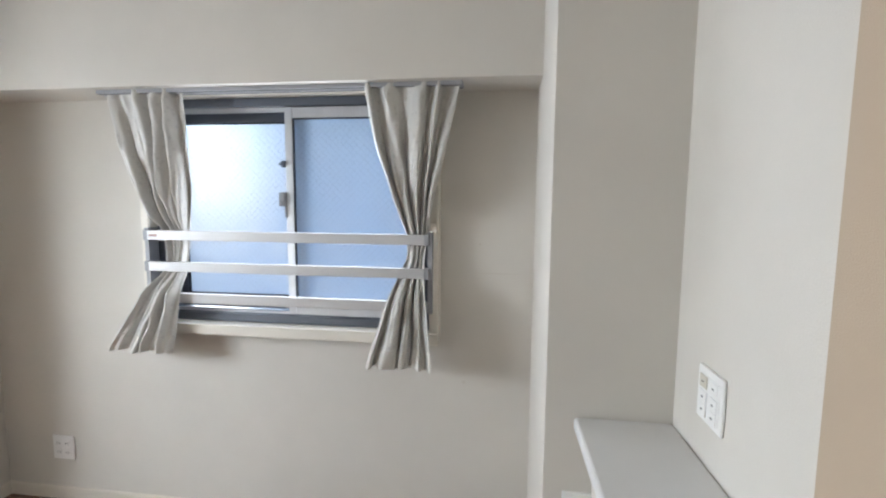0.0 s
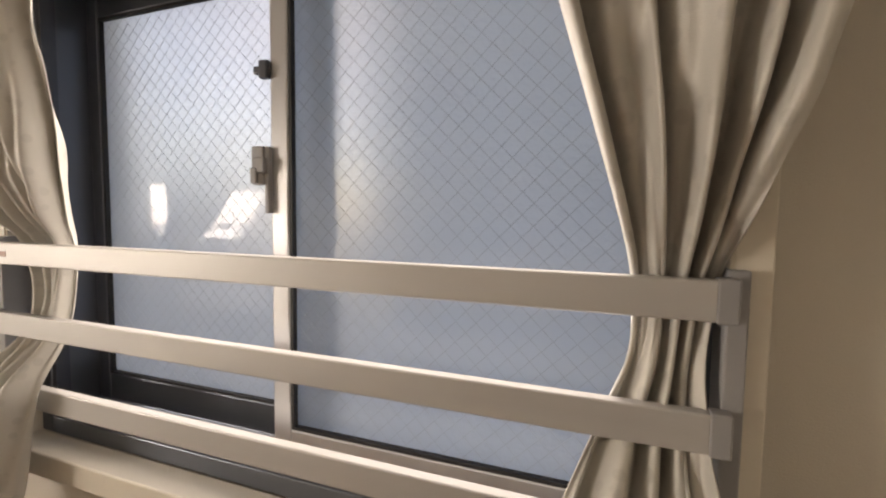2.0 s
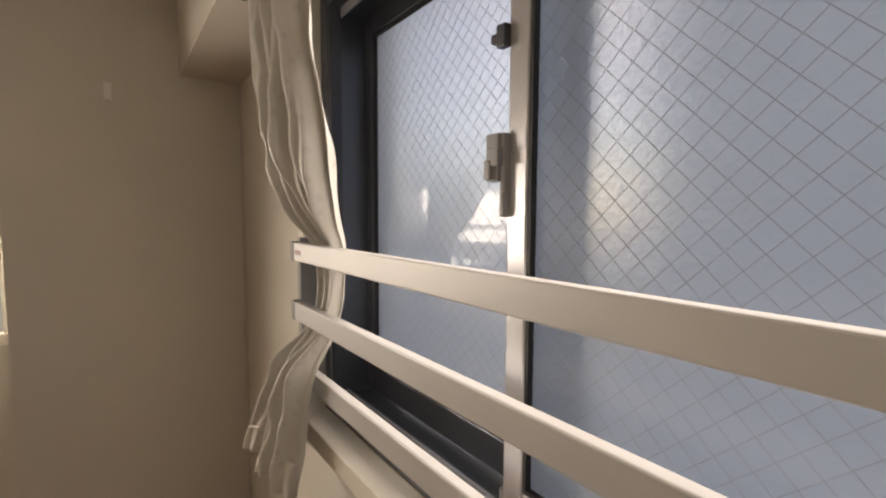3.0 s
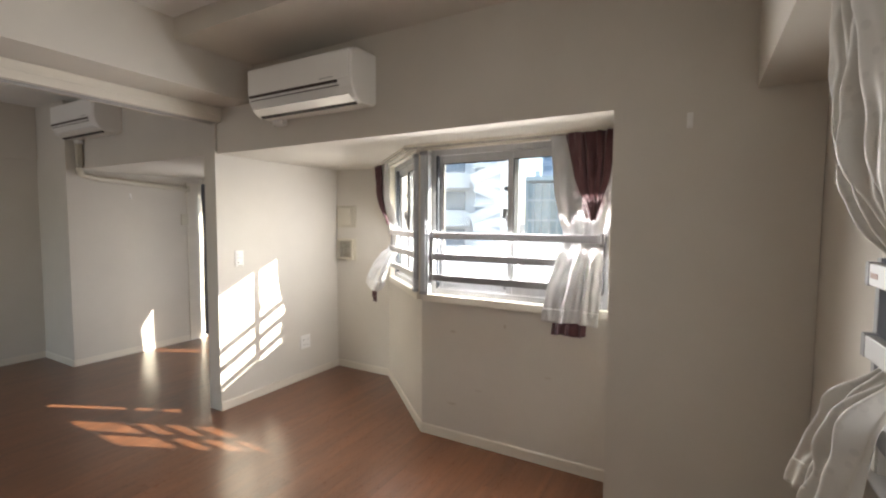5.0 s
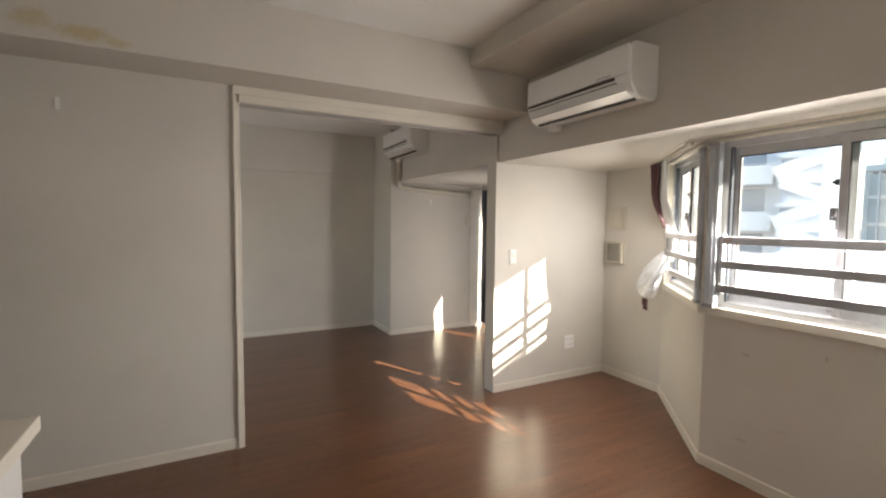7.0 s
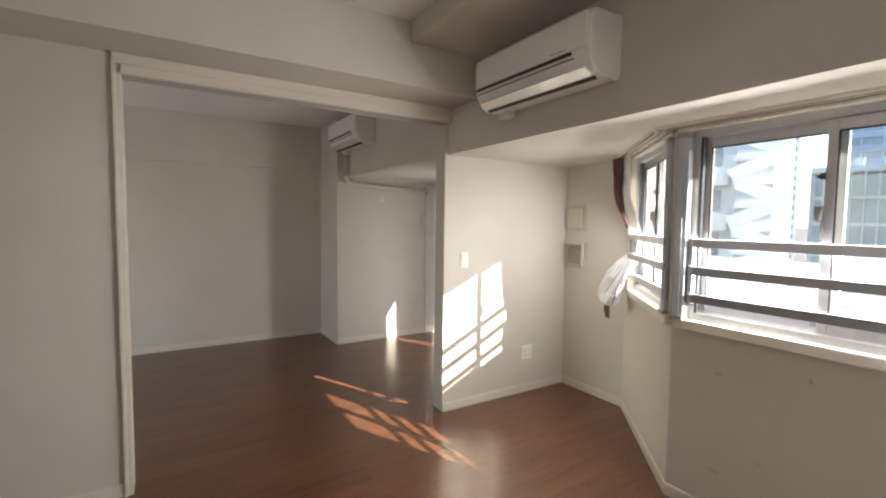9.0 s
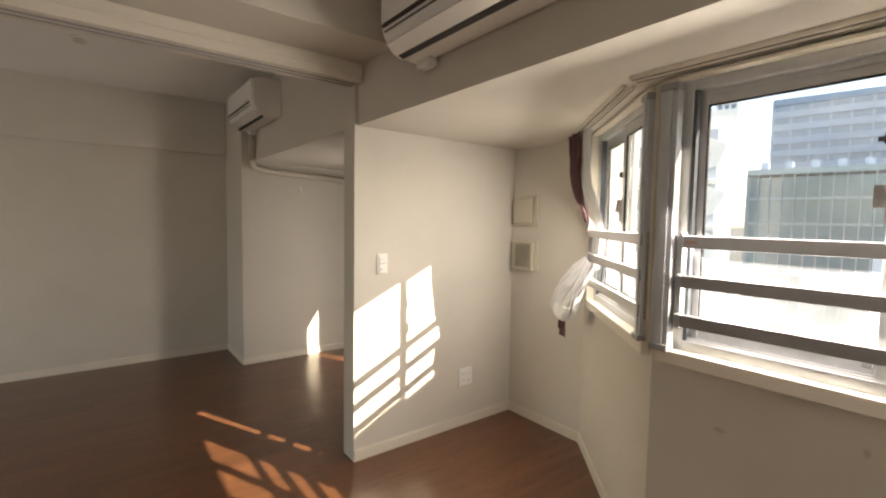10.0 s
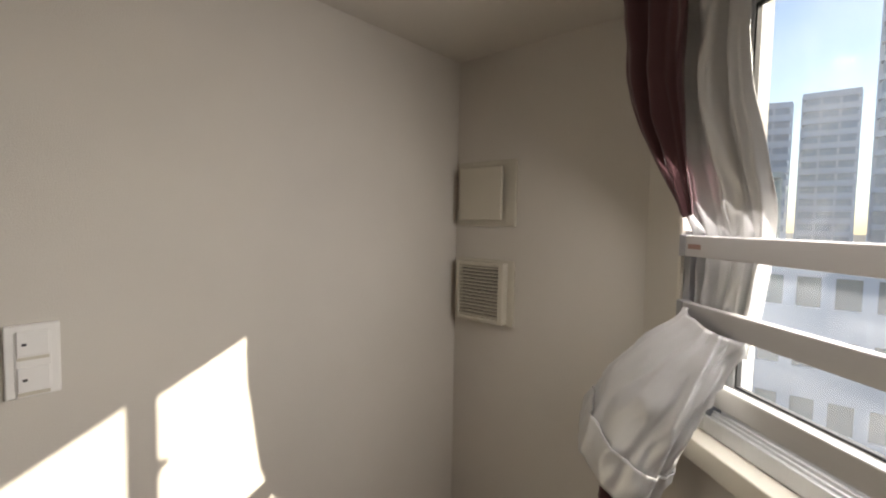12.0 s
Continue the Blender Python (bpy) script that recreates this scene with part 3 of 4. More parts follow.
# ---- curtains ----
def between(keys, v):
    """Value at v on a line through rows of (v, ...), a little rounded at its corners."""
    def raw(w):
        w = min(max(w, keys[0][0]), keys[-1][0])
        for a, b in zip(keys, keys[1:]):
            if w <= b[0]:
                k = (w - a[0]) / (b[0] - a[0])
                return [p + (q - p) * k for p, q in zip(a[1:], b[1:])]
        return list(keys[-1][1:])
    three = [raw(v - 0.02), raw(v), raw(v + 0.02)]
    return [sum(c) / 3 for c in zip(*three)]


def drape(keys, folds, seed, nu=150, nv=90, sharp=0.75, span=(0.0, 1.0), push=0.0, pleats=0.0):
    """A gathered cloth. keys: rows of (height, left, right, out, fold depth, tilt) from top to bottom."""
    rnd = random.Random(seed)
    phase = [rnd.uniform(0, 6.28) for _ in range(8)]
    z0, z1 = keys[0][0], keys[-1][0]
    rows = [(z0 - k[0], *k[1:]) for k in keys]
    total = z0 - z1
    bm = bmesh.new()
    grid = []
    for j in range(nv + 1):
        v = total * (span[0] + (span[1] - span[0]) * j / nv)
        left, right, out, deep, tilt = between(rows, v)
        wide = right - left
        line = []
        for i in range(nu + 1):
            u = i / nu
            uu = u + 0.05 * math.sin(6.28 * 1.3 * u + phase[0] + 1.0 * v) + 0.025 * math.sin(6.28 * 2.7 * u + phase[1] - 1.5 * v)
            a = 2 * math.pi * folds * uu + phase[2] + 0.35 * math.sin(3.1 * v + phase[3])
            w = math.sin(a)
            w = math.copysign(abs(w) ** sharp, w)
            w2 = 0.4 * math.sin(2 * math.pi * folds * 2.3 * uu + phase[4] + 5 * v) * min(1, v / total * 3)
            crease = noise.noise(Vector((u * 5 + seed, v * 5.0, 0.3 * seed))) + 0.6 * noise.noise(Vector((u * 11, v * 13.0, seed)))
            slant = noise.noise(Vector(((u * 3 + v * 4) * 2.2, (u - v * 1.5) * 1.2, seed * 1.7)))
            x = left + wide * u + 0.3 * deep * math.cos(a + phase[5])
            y = -out - deep * (w * (1 + 0.35 * crease) + w2 + 0.7 * crease + 0.5 * slant) - push
            if pleats and v < 0.09:
                k = 1 - abs(v - 0.045) / 0.045
                x -= 0.35 * k * wide / pleats * math.sin(2 * math.pi * pleats * u) / 6.28
                y -= 0.006 * k * math.cos(2 * math.pi * pleats * u)
            hem = 0.004 * math.sin(6.28 * folds * 0.5 * u + phase[1]) * (v / total) ** 4
            line.append(bm.verts.new((x, y, z0 - v + hem - tilt * (u - 0.5))))
        grid.append(line)
    for a, b in zip(grid, grid[1:]):
        for i in range(nu):
            bm.faces.new((a[i], a[i + 1], b[i + 1], b[i]))
    return bm


def cloth_part(name, bm, material, parent, label="", thick=0.0018):
    ob = part(name, bm, material, parent, label, smooth=True)
    md = ob.modifiers.new("thickness", "SOLIDIFY")
    md.thickness = thick
    return ob


def curtain_rail(m, x0, x1, y, z, label, material=None):
    t = thing("curtain_rail", label, "rail", m)
    part("track", boxes((x0, x1, y - 0.009, y + 0.009, z - 0.016, z), bev=0.002), material or TRIM, t)
    part("slot", boxes((x0 + 0.004, x1 - 0.004, y - 0.003, y + 0.003, z - 0.0175, z - 0.015)), BLACK, t)
    return t


# curtains of the small window; local x from the west corner, room side is negative y
o = -X_AC
curtain_rail(M_DRAPE, -1.345 + o, 0.145 + o, -0.065, 1.92, "grey metal curtain rail under the beam", CAP)
curtain_rail(M_DRAPE, -1.345 + o, 0.145 + o, -0.105, 1.92, "grey metal curtain rail under the beam", CAP)
KEYS_L = [(1.918, -1.315 + o, -0.972 + o, 0.1, 0.013, 0), (1.7, -1.27 + o, -0.975 + o, 0.095, 0.02, 0), (1.5, -1.215 + o, -0.99 + o, 0.07, 0.024, 0), (1.4, -1.185 + o, -1.02 + o, 0.035, 0.018, 0), (1.35, -1.165 + o, -1.045 + o, -0.002, 0.012, 0), (1.22, -1.155 + o, -1.06 + o, -0.002, 0.011, 0), (1.17, -1.155 + o, -1.055 + o, 0.02, 0.014, 0), (1.1, -1.21 + o, -1.06 + o, 0.07, 0.022, 0), (0.842, -1.375 + o, -1.085 + o, 0.11, 0.02, 0.0)]
KEYS_R = [(1.918, -0.225 + o, 0.135 + o, 0.1, 0.013, 0), (1.7, -0.185 + o, 0.085 + o, 0.095, 0.02, 0), (1.5, -0.125 + o, 0.035 + o, 0.07, 0.022, 0), (1.4, -0.095 + o, 0.01 + o, 0.035, 0.016, 0), (1.35, -0.082 + o, 0.0 + o, -0.002, 0.012, 0), (1.26, -0.08 + o, -0.012 + o, -0.002, 0.011, 0), (1.17, -0.12 + o, -0.008 + o, 0.02, 0.014, 0), (1.1, -0.15 + o, 0.005 + o, 0.07, 0.022, 0), (0.828, -0.23 + o, 0.036 + o, 0.1, 0.02, 0.0)]
for keys, seed in ((KEYS_L, 1), (KEYS_R, 2)):
    c = thing("curtain", "silver beige satin curtain tucked behind the guard bars", "curtain", M_DRAPE, "small window curtains")
    cloth_part("cloth", drape(keys, 4, seed, pleats=5, sharp=0.9), SATIN, c)
    cloth_part("hem", drape(keys, 4, seed, nv=10, span=(0.935, 1.004), push=0.003, sharp=0.9), HEM, c, "paler hem band")

# wide window: lining and plum cloth gathered at its north end; local x from the bay corner
for yy in (-0.085, -0.12):
    curtain_rail(M_MAIN, -0.06, 1.25, yy, 1.9, "cream double curtain rail under the soffit")
q = -0.514
cw = thing("curtain", "plum curtain with white lining tied at the guard bar", "curtain", M_MAIN, "bay curtains")
FALL = [(1.885, 1.39 + q, 1.735 + q, 0.085, 0.012, 0), (1.6, 1.415 + q, 1.715 + q, 0.075, 0.014, 0), (1.42, 1.44 + q, 1.68 + q, 0.045, 0.012, 0), (1.365, 1.45 + q, 1.66 + q, 0.006, 0.005, 0), (1.3, 1.45 + q, 1.66 + q, 0.006, 0.005, 0), (1.25, 1.44 + q, 1.675 + q, 0.06, 0.014, 0), (1.06, 1.39 + q, 1.68 + q, 0.1, 0.02, 0), (0.88, 1.36 + q, 1.665 + q, 0.11, 0.014, 0)]
cloth_part("lining", drape(FALL, 2.2, 3, sharp=1.2), LACE, cw, "white satin lining cloth")
cloth_part("lining_hem", drape(FALL, 2.2, 3, nv=8, span=(0.93, 1.003), push=0.004, sharp=1.2), LACE, cw)
cloth_part("cloth", drape([(1.885, 1.47 + q, 1.735 + q, 0.125, 0.016, 0), (1.65, 1.52 + q, 1.71 + q, 0.125, 0.016, 0), (1.43, 1.605 + q, 1.635 + q, 0.085, 0.005, 0)], 4, 4, nv=40), PLUM, cw, "dark plum outer cloth")
cloth_part("cloth_hem", drape([(0.96, 1.42 + q, 1.6 + q, 0.065, 0.006, 0), (0.80, 1.41 + q, 1.59 + q, 0.075, 0.01, 0)], 3, 5, nv=12), PLUM, cw, "dark plum hem below the lining")

# bay window: the same pair of cloths at its south end
for yy in (-0.085, -0.12):
    curtain_rail(M_BAY, 0.12, BAY_L - 0.06, yy, 1.9, "cream double curtain rail under the soffit")
cb = thing("curtain", "plum curtain with white lining bunched behind the guard bars", "curtain", M_BAY, "bay curtains")
FALL = [(1.885, 0.21, 0.39, 0.09, 0.012, 0), (1.6, 0.2, 0.4, 0.08, 0.013, 0), (1.4, 0.19, 0.395, 0.02, 0.011, 0), (1.33, 0.205, 0.37, -0.002, 0.009, 0), (1.22, 0.205, 0.355, 0.0, 0.01, 0), (1.13, 0.215, 0.34, 0.01, 0.008, 0)]
cloth_part("lining", drape(FALL, 3, 6), LACE, cb, "white satin lining cloth")


def bundle(rows, seed, nu=120, nv=50, span=(0.0, 1.0), grow=0.0):
    """A puffed bunch of cloth: rows of (height, middle along the wall, out, half width, half depth, tilt)."""
    z0, total = rows[0][0], rows[0][0] - rows[-1][0]
    lines = [(z0 - r[0], *r[1:]) for r in rows]
    bm = bmesh.new()
    grid = []
    for j in range(nv + 1):
        v = total * (span[0] + (span[1] - span[0]) * j / nv)
        cx, out, rx, ry, tilt = between(lines, v)
        ring = []
        for i in range(nu):
            a = 2 * math.pi * i / nu
            w = v / total
            k = noise.noise(Vector((1.6 * math.cos(a) + seed, 1.6 * math.sin(a), 5 * v))) * 0.16
            swing = a + 0.5 * noise.noise(Vector((2.2 * math.cos(a), 2.2 * math.sin(a) + seed, 9 * v)))
            k += 0.13 * (1 - 0.65 * w) * (1 - 2 * abs(math.sin(4.5 * swing + 2.0 * w + seed)) ** 0.7)
            k += 0.05 * math.sin(17 * swing + 6 * w) * (1 - w) + 0.1 * noise.noise(Vector((5 * math.cos(a) + 8 * v, 5 * math.sin(a), 22 * v))) * (1 - 0.6 * w)
            x = cx + (rx + grow) * math.cos(a) * (1 + k)
            y = -out - (ry + grow) * math.sin(a) * (1 + k)
            ring.append(bm.verts.new((x, y, z0 - v - tilt * math.cos(a) * 0.5)))
        grid.append(ring)
    for p, q2 in zip(grid, grid[1:]):
        for i in range(nu):
            bm.faces.new((p[i], p[(i + 1) % nu], q2[(i + 1) % nu], q2[i]))
    return bm


PUFF = [(1.19, 0.295, 0.03, 0.075, 0.03, 0.03), (1.13, 0.285, 0.075, 0.088, 0.045, 0.06), (1.04, 0.25, 0.12, 0.1, 0.058, 0.09), (0.95, 0.21, 0.15, 0.108, 0.066, 0.11), (0.9, 0.19, 0.16, 0.114, 0.068, 0.12)]
cloth_part("gathered_lining", bundle(PUFF, 3), LACE, cb, "puffed white satin below the bars")
cloth_part("lining_hem", bundle(PUFF, 3, nv=12, span=(0.76, 1.01), grow=0.006), LACE, cb)
cloth_part("cloth", drape([(1.885, 0.05, 0.3, 0.125, 0.014, 0), (1.65, 0.1, 0.3, 0.12, 0.013, 0), (1.5, 0.165, 0.28, 0.09, 0.008, 0), (1.39, 0.21, 0.245, 0.05, 0.004, 0)], 2.5, 7, nv=40), PLUM, cb, "dark plum outer cloth")
cloth_part("cloth_hem", drape([(0.95, 0.11, 0.25, 0.16, 0.006, 0.1), (0.775, 0.105, 0.245, 0.165, 0.014, 0.1)], 2.5, 8, nv=12), PLUM, cb, "dark plum hem below the lining")

# ---- wall-mounted things ----
def air_conditioner(m, w, label):
    """A wall split unit. Local x along the wall, y out into the room is negative, z from its underside."""
    t = thing("air_conditioner", label, "air conditioner", m)
    prof = [(0.0, 0.02), (0.0, 0.285), (-0.15, 0.285), (-0.185, 0.275), (-0.205, 0.25), (-0.21, 0.12), (-0.2, 0.075), (-0.165, 0.02), (-0.12, 0.0), (-0.02, 0.0)]
    bm = bmesh.new()
    rings = [[bm.verts.new((x, y * s, 0.14 + (z - 0.14) * s)) for y, z in prof] for x, s in ((0, 0.97), (0.006, 1), (w - 0.006, 1), (w, 0.97))]
    for a, b in zip(rings, rings[1:]):
        for i in range(len(prof)):
            j = (i + 1) % len(prof)
            bm.faces.new((a[i], a[j], b[j], b[i]))
    bm.faces.new(rings[0])
    bm.faces.new(rings[-1])
    part("casing", bm, ACWHITE, t)
    fp = part("front_panel", boxes((0.012, w - 0.012, -0.2165, -0.2, 0.115, 0.265), bev=0.004), ACWHITE, t)
    part("slot", boxes((0.02, w - 0.1, -0.2165, -0.19, 0.101, 0.112)), DARKTAUPE, t, "dark slot under the front panel")
    part("seam", boxes((0.025, w - 0.09, -0.2085, -0.19, 0.083, 0.086)), DARKTAUPE, t)
    bm = boxes((0.03, w - 0.03, -0.004, 0.004, 0, 0.066), bev=0.002)
    bm.transform(pose(0, -0.142, 0.008, 66, 0, 0))
    part("flap", bm, ACGLOSS, t, "glossy white louvre flap")
    bm = boxes((0.03, w - 0.03, -0.012, 0.012, -0.004, 0.004))
    bm.transform(pose(0, -0.13, 0.003, -24, 0, 0))
    part("air_slot", bm, BLACK, t, "black air outlet slot")
    part("marking", boxes((w - 0.22, w - 0.12, -0.2175, -0.2165, 0.128, 0.132)), CAP, fp)
    part("pipe_elbow", boxes((0.03, 0.12, -0.06, -0.005, -0.035, 0.004), bev=0.012), PLASTIC, t, "white pipe cover under the unit")
    return t


air_conditioner(pose(X_AC, -0.325, 2.06, 0, 0, 90), 0.82, "white wall air conditioner with a sunlit flap")
air_conditioner(pose(X_AC, -3.04, 2.16, 0, 0, 90), 0.79, "white wall air conditioner in the far room")

duct = thing("pipe_cover", "cream pipe running from the far air conditioner", "pipe")
bm = bmesh.new()
pts = [(-2.118, -2.975, 2.2), (-2.118, -2.975, 1.93)]
for k in range(7):
    a = math.pi / 2 * k / 6
    pts.append((-2.118 - 0.09 * (1 - math.cos(a)) * 0.9, -2.975 - 0.085 * math.sin(a) * 0.9, 1.9 - 0.06 * math.sin(a)))
pts += [(-2.3, -3.058, 1.822), (-2.7, -3.058, 1.80), (-3.2, -3.058, 1.775)]
tube(bm, pts, 0.028, 12)
part("pipe", bm, OLDPLASTIC, duct, smooth=True)
part("strap", boxes((-3.2, -3.17, Y_COL, -3.025, 1.742, 1.81)), OLDPLASTIC, duct)


def plate(m, w, h, label, name, category, rows, material=PLASTIC, dark=None):
    """A wall plate with a raised frame and inset modules, its face towards negative local y."""
    t = thing(name, label, category, m)
    part("cover", boxes((-w / 2, w / 2, -0.008, 0, -h / 2, h / 2), bev=0.003), material, t)
    part("inner_frame", boxes((-w / 2 + 0.012, w / 2 - 0.012, -0.0095, -0.007, -h / 2 + 0.014, h / 2 - 0.014), bev=0.001), material, t)
    return t


def rocker_switch(m, label, pads=2):
    t = plate(m, 0.07, 0.12, label, "light_switch", "switch", 1)
    for k in range(pads):
        z = 0.029 - 0.058 * k if pads == 2 else 0
        r = part("rocker", boxes((-0.02, 0.02, -0.0125, -0.009, z - 0.02, z + 0.02), bev=0.0015), PLASTIC, t)
        part("lamp_mark", boxes((-0.014, -0.008, -0.0133, -0.012, z - 0.003, z + 0.001)), BLACK, r)
        part("name_strip", boxes((-0.02, 0.02, -0.0105, -0.009, z - 0.027, z - 0.022)), OLDPLASTIC, t)
    return t


def outlet(m, label, gang=1):
    w = 0.07 if gang == 1 else 0.116
    t = plate(m, w, 0.12, label, "wall_outlet", "outlet", 1)
    xs = (0,) if gang == 1 else (-0.023, 0.023)
    for x in xs:
        for z in (0.022, -0.022):
            s = part("socket", boxes((x - 0.014, x + 0.014, -0.0115, -0.009, z - 0.016, z + 0.016), bev=0.001), PLASTIC, t)
            part("pin_slot", boxes((x - 0.0075, x - 0.0055, -0.0122, -0.011, z - 0.006, z + 0.006)), BLACK, s)
            part("pin_slot", boxes((x + 0.0055, x + 0.0075, -0.0122, -0.011, z - 0.006, z + 0.006)), BLACK, s)
    return t


rocker_switch(pose(-2.305, Y_PART, 1.13, 0, 0, 180), "white double rocker light switch on the partition")
outlet(pose(-2.955, Y_PART, 0.335, 0, 0, 180), "white double wall outlet on the partition", 2)
outlet(pose(-1.81, Y_N, 0.27, 0, 0, 0), "white double wall outlet below the window", 2)
sw = plate(pose(X_E, 1.65, 1.055, 0, 0, -90), 0.118, 0.122, "white switch and outlet plate above the shelf", "light_switch", "switch", 1)
for x in (-0.024, 0.024):
    for z in (0.03, -0.005, -0.034):
        md = part("module", boxes((x - 0.017, x + 0.017, -0.0125, -0.009, z - 0.014, z + 0.014), bev=0.001), OLDPLASTIC if z > 0 and x < 0 else PLASTIC, sw)
        part("slot", boxes((x - 0.004, x + 0.004, -0.0132, -0.012, z - 0.002, z + 0.001)), BLACK, md)


def vent_closed(m):
    t = thing("air_vent", "yellowed square vent cover, slightly open", "vent", m, "nook vents")
    part("frame", boxes((-0.11, 0.11, -0.012, 0, -0.103, 0.103), bev=0.003), OLDPLASTIC, t)
    bm = boxes((-0.092, 0.074, -0.036, -0.026, -0.084, 0.084), bev=0.004)
    part("cover_plate", bm, OLDPLASTIC, t)
    part("neck", boxes((-0.06, 0.058, -0.027, -0.011, -0.06, 0.06)), BLACK, t)


def vent_louvre(m):
    t = thing("air_vent", "yellowed square vent with narrow louvres", "vent", m, "nook vents")
    part("frame", boxes((-0.11, 0.11, -0.01, 0, -0.103, 0.103), (-0.1, -0.086, -0.036, -0.009, -0.096, 0.096), (0.068, 0.088, -0.036, -0.009, -0.096, 0.096), (-0.086, 0.068, -0.036, -0.009, 0.082, 0.096), (-0.086, 0.068, -0.036, -0.009, -0.096, -0.082), bev=0.0025), OLDPLASTIC, t)
    part("backing", boxes((-0.086, 0.068, -0.014, -0.0095, -0.082, 0.082)), BLACK, t)
    for k in range(15):
        bm = boxes((-0.086, 0.068, -0.006, 0.006, -0.0022, 0.0022))
        bm.transform(pose(0, -0.028, -0.077 + k * 0.011, 10, 0, 0))
        part("slat", bm, OLDPLASTIC, t)
    part("pull_tab", boxes((-0.01, 0.006, -0.03, -0.01, -0.1, -0.091)), OLDPLASTIC, t)


vent_closed(pose(X_NOOK, -0.815, 1.462, 0, 0, 90))
vent_louvre(pose(X_NOOK, -0.815, 1.15, 0, 0, 90))


def wall_hook(m, label):
    t = thing("wall_hook", label, "hook", m)
    part("base_plate", boxes((-0.011, 0.011, -0.004, 0, -0.03, 0.03), bev=0.0015), PLASTIC, t)
    part("hook", boxes((-0.007, 0.007, -0.018, -0.003, -0.024, -0.016), (-0.007, 0.007, -0.018, -0.014, -0.018, -0.004), bev=0.0015), PLASTIC, t)


wall_hook(pose(0.617, Y_S, 2.005, 0, 0, 180), "small white plastic wall hook")
wall_hook(pose(-2.137, 2.055, 1.825, 0, 0, 90), "small white plastic wall hook")
wall_hook(pose(-2.6, Y_COL, 1.665, 0, 0, 180), "small white plastic wall hook")

rc = thing("remote_holder", "white remote control holder by the far window", "remote", pose(-3.16, Y_COL, 1.43, 0, 0, 180))
part("holder", boxes((-0.04, 0.04, -0.022, 0, -0.07, 0.06), bev=0.006), OLDPLASTIC, rc)

# wide opening: jamb, head with sliding-door track
dc = thing("door_casing", "cream painted casing of the wide opening with a sliding track", "door frame", kind="structure")
part("jamb", boxes((-0.234, -0.197, -1.035, Y_S + 0.012, 0, HEAD), bev=0.002), TRIM, dc)
part("head", boxes((-2.148, -0.234, -1.035, Y_S + 0.012, HEAD, HEAD + 0.09), bev=0.002), TRIM, dc)
part("head_moulding", boxes((-2.148, -0.2, Y_S + 0.012, Y_S + 0.02, HEAD + 0.045, HEAD + 0.096), bev=0.002), TRIM, dc)
part("jamb_moulding", boxes((-0.213, -0.197, Y_S + 0.012, Y_S + 0.02, 0, HEAD + 0.045), bev=0.002), TRIM, dc)
part("track", boxes((-2.13, -0.234, -0.985, -0.973, HEAD - 0.004, HEAD + 0.003), (-2.13, -0.234, -0.94, -0.928, HEAD - 0.004, HEAD + 0.003)), CAP, dc, "grey metal sliding door track")

# far window with its navy curtain
fw = thing("window_4", "far window in a cream frame", "window", kind="structure")
part("window_frame", boxes((X_NOOK - 0.1, X_NOOK - 0.03, Y_COL, Y_COL + 0.05, 0.02, 1.78), (X_NOOK - 0.14, X_NOOK - 0.11, -1.6, -1.57, 0.02, 1.56)), TRIM, fw)
part("glass_pane", boxes((X_NOOK - 0.08, X_NOOK - 0.075, Y_COL + 0.05, -1.2, 0.02, 1.78)), GLASS, fw)
part("side_trim", boxes((X_NOOK + 0.002, X_NOOK + 0.2, Y_COL + 0.001, Y_COL + 0.02, 0.0, 1.85), bev=0.003), TRIM, fw)
nc = thing("curtain", "navy blue curtain drawn across the far window", "curtain", pose(X_NOOK, Y_COL, 0, 0, 0, 90))
cloth_part("cloth", drape([(1.84, 0.06, 1.165, 0.05, 0.01, 0), (0.06, 0.06, 1.165, 0.05, 0.01, 0)], 9, 11, nu=160, nv=20), NAVY, nc)
cloth_part("cloth", drape([(1.84, 1.43, 1.9, 0.05, 0.01, 0), (0.06, 1.43, 1.9, 0.05, 0.01, 0)], 4, 12, nu=80, nv=20), NAVY, nc)

# shelf and counter
sf = thing("wall_shelf", "pale grey laminate shelf with a rounded front edge", "shelf")
part("board", boxes((0.505, X_E - 0.001, 1.0, 1.858, 0.86, 0.895), bev=0.008), SHELF, sf)
part("support", boxes((0.56, X_E - 0.002, 1.05, 1.855, 0, 0.86)), WALL, sf)
co = thing("counter", "pale counter top with a square end", "counter")
part("counter_top", boxes((0.355, 0.9, 0.57, 0.998, 0.857, 0.897), bev=0.003), TRIM, co)
part("cabinet", boxes((0.39, 0.9, 0.6, 0.995, 0, 0.857)), SHELF, co)
bp = plate(pose(0.53, 1.86, 0.615, 0, 0, 0), 0.1, 0.122, "white blank wall plate under the shelf", "wall_plate", "plate", 1)
fd = thing("ceiling_detector", "small round cream detector on the far ceiling", "detector", pose(-0.94, -2.47, FARCEIL))
bm = bmesh.new()
tube(bm, [(0, 0, 0), (0, 0, -0.012)], 0.05, 24)
part("base_plate", bm, PLASTIC, fd)
bm = bmesh.new()
tube(bm, [(0, 0, -0.012), (0, 0, -0.03)], 0.036, 24)
part("cover", bm, OLDPLASTIC, fd)

# ---- outside ----
GROUND = -17.0
ASPHALT = surface("asphalt", (0.06, 0.06, 0.062), rough=0.9, grain=8, bump=0.2, big=0.2)
CONC = surface("pale concrete", (0.62, 0.62, 0.6), rough=0.8, grain=3, bump=0.1, big=0.15)
WHITEWALL = surface("white render", (0.8, 0.8, 0.79), rough=0.8, grain=3, bump=0.1, big=0.15)
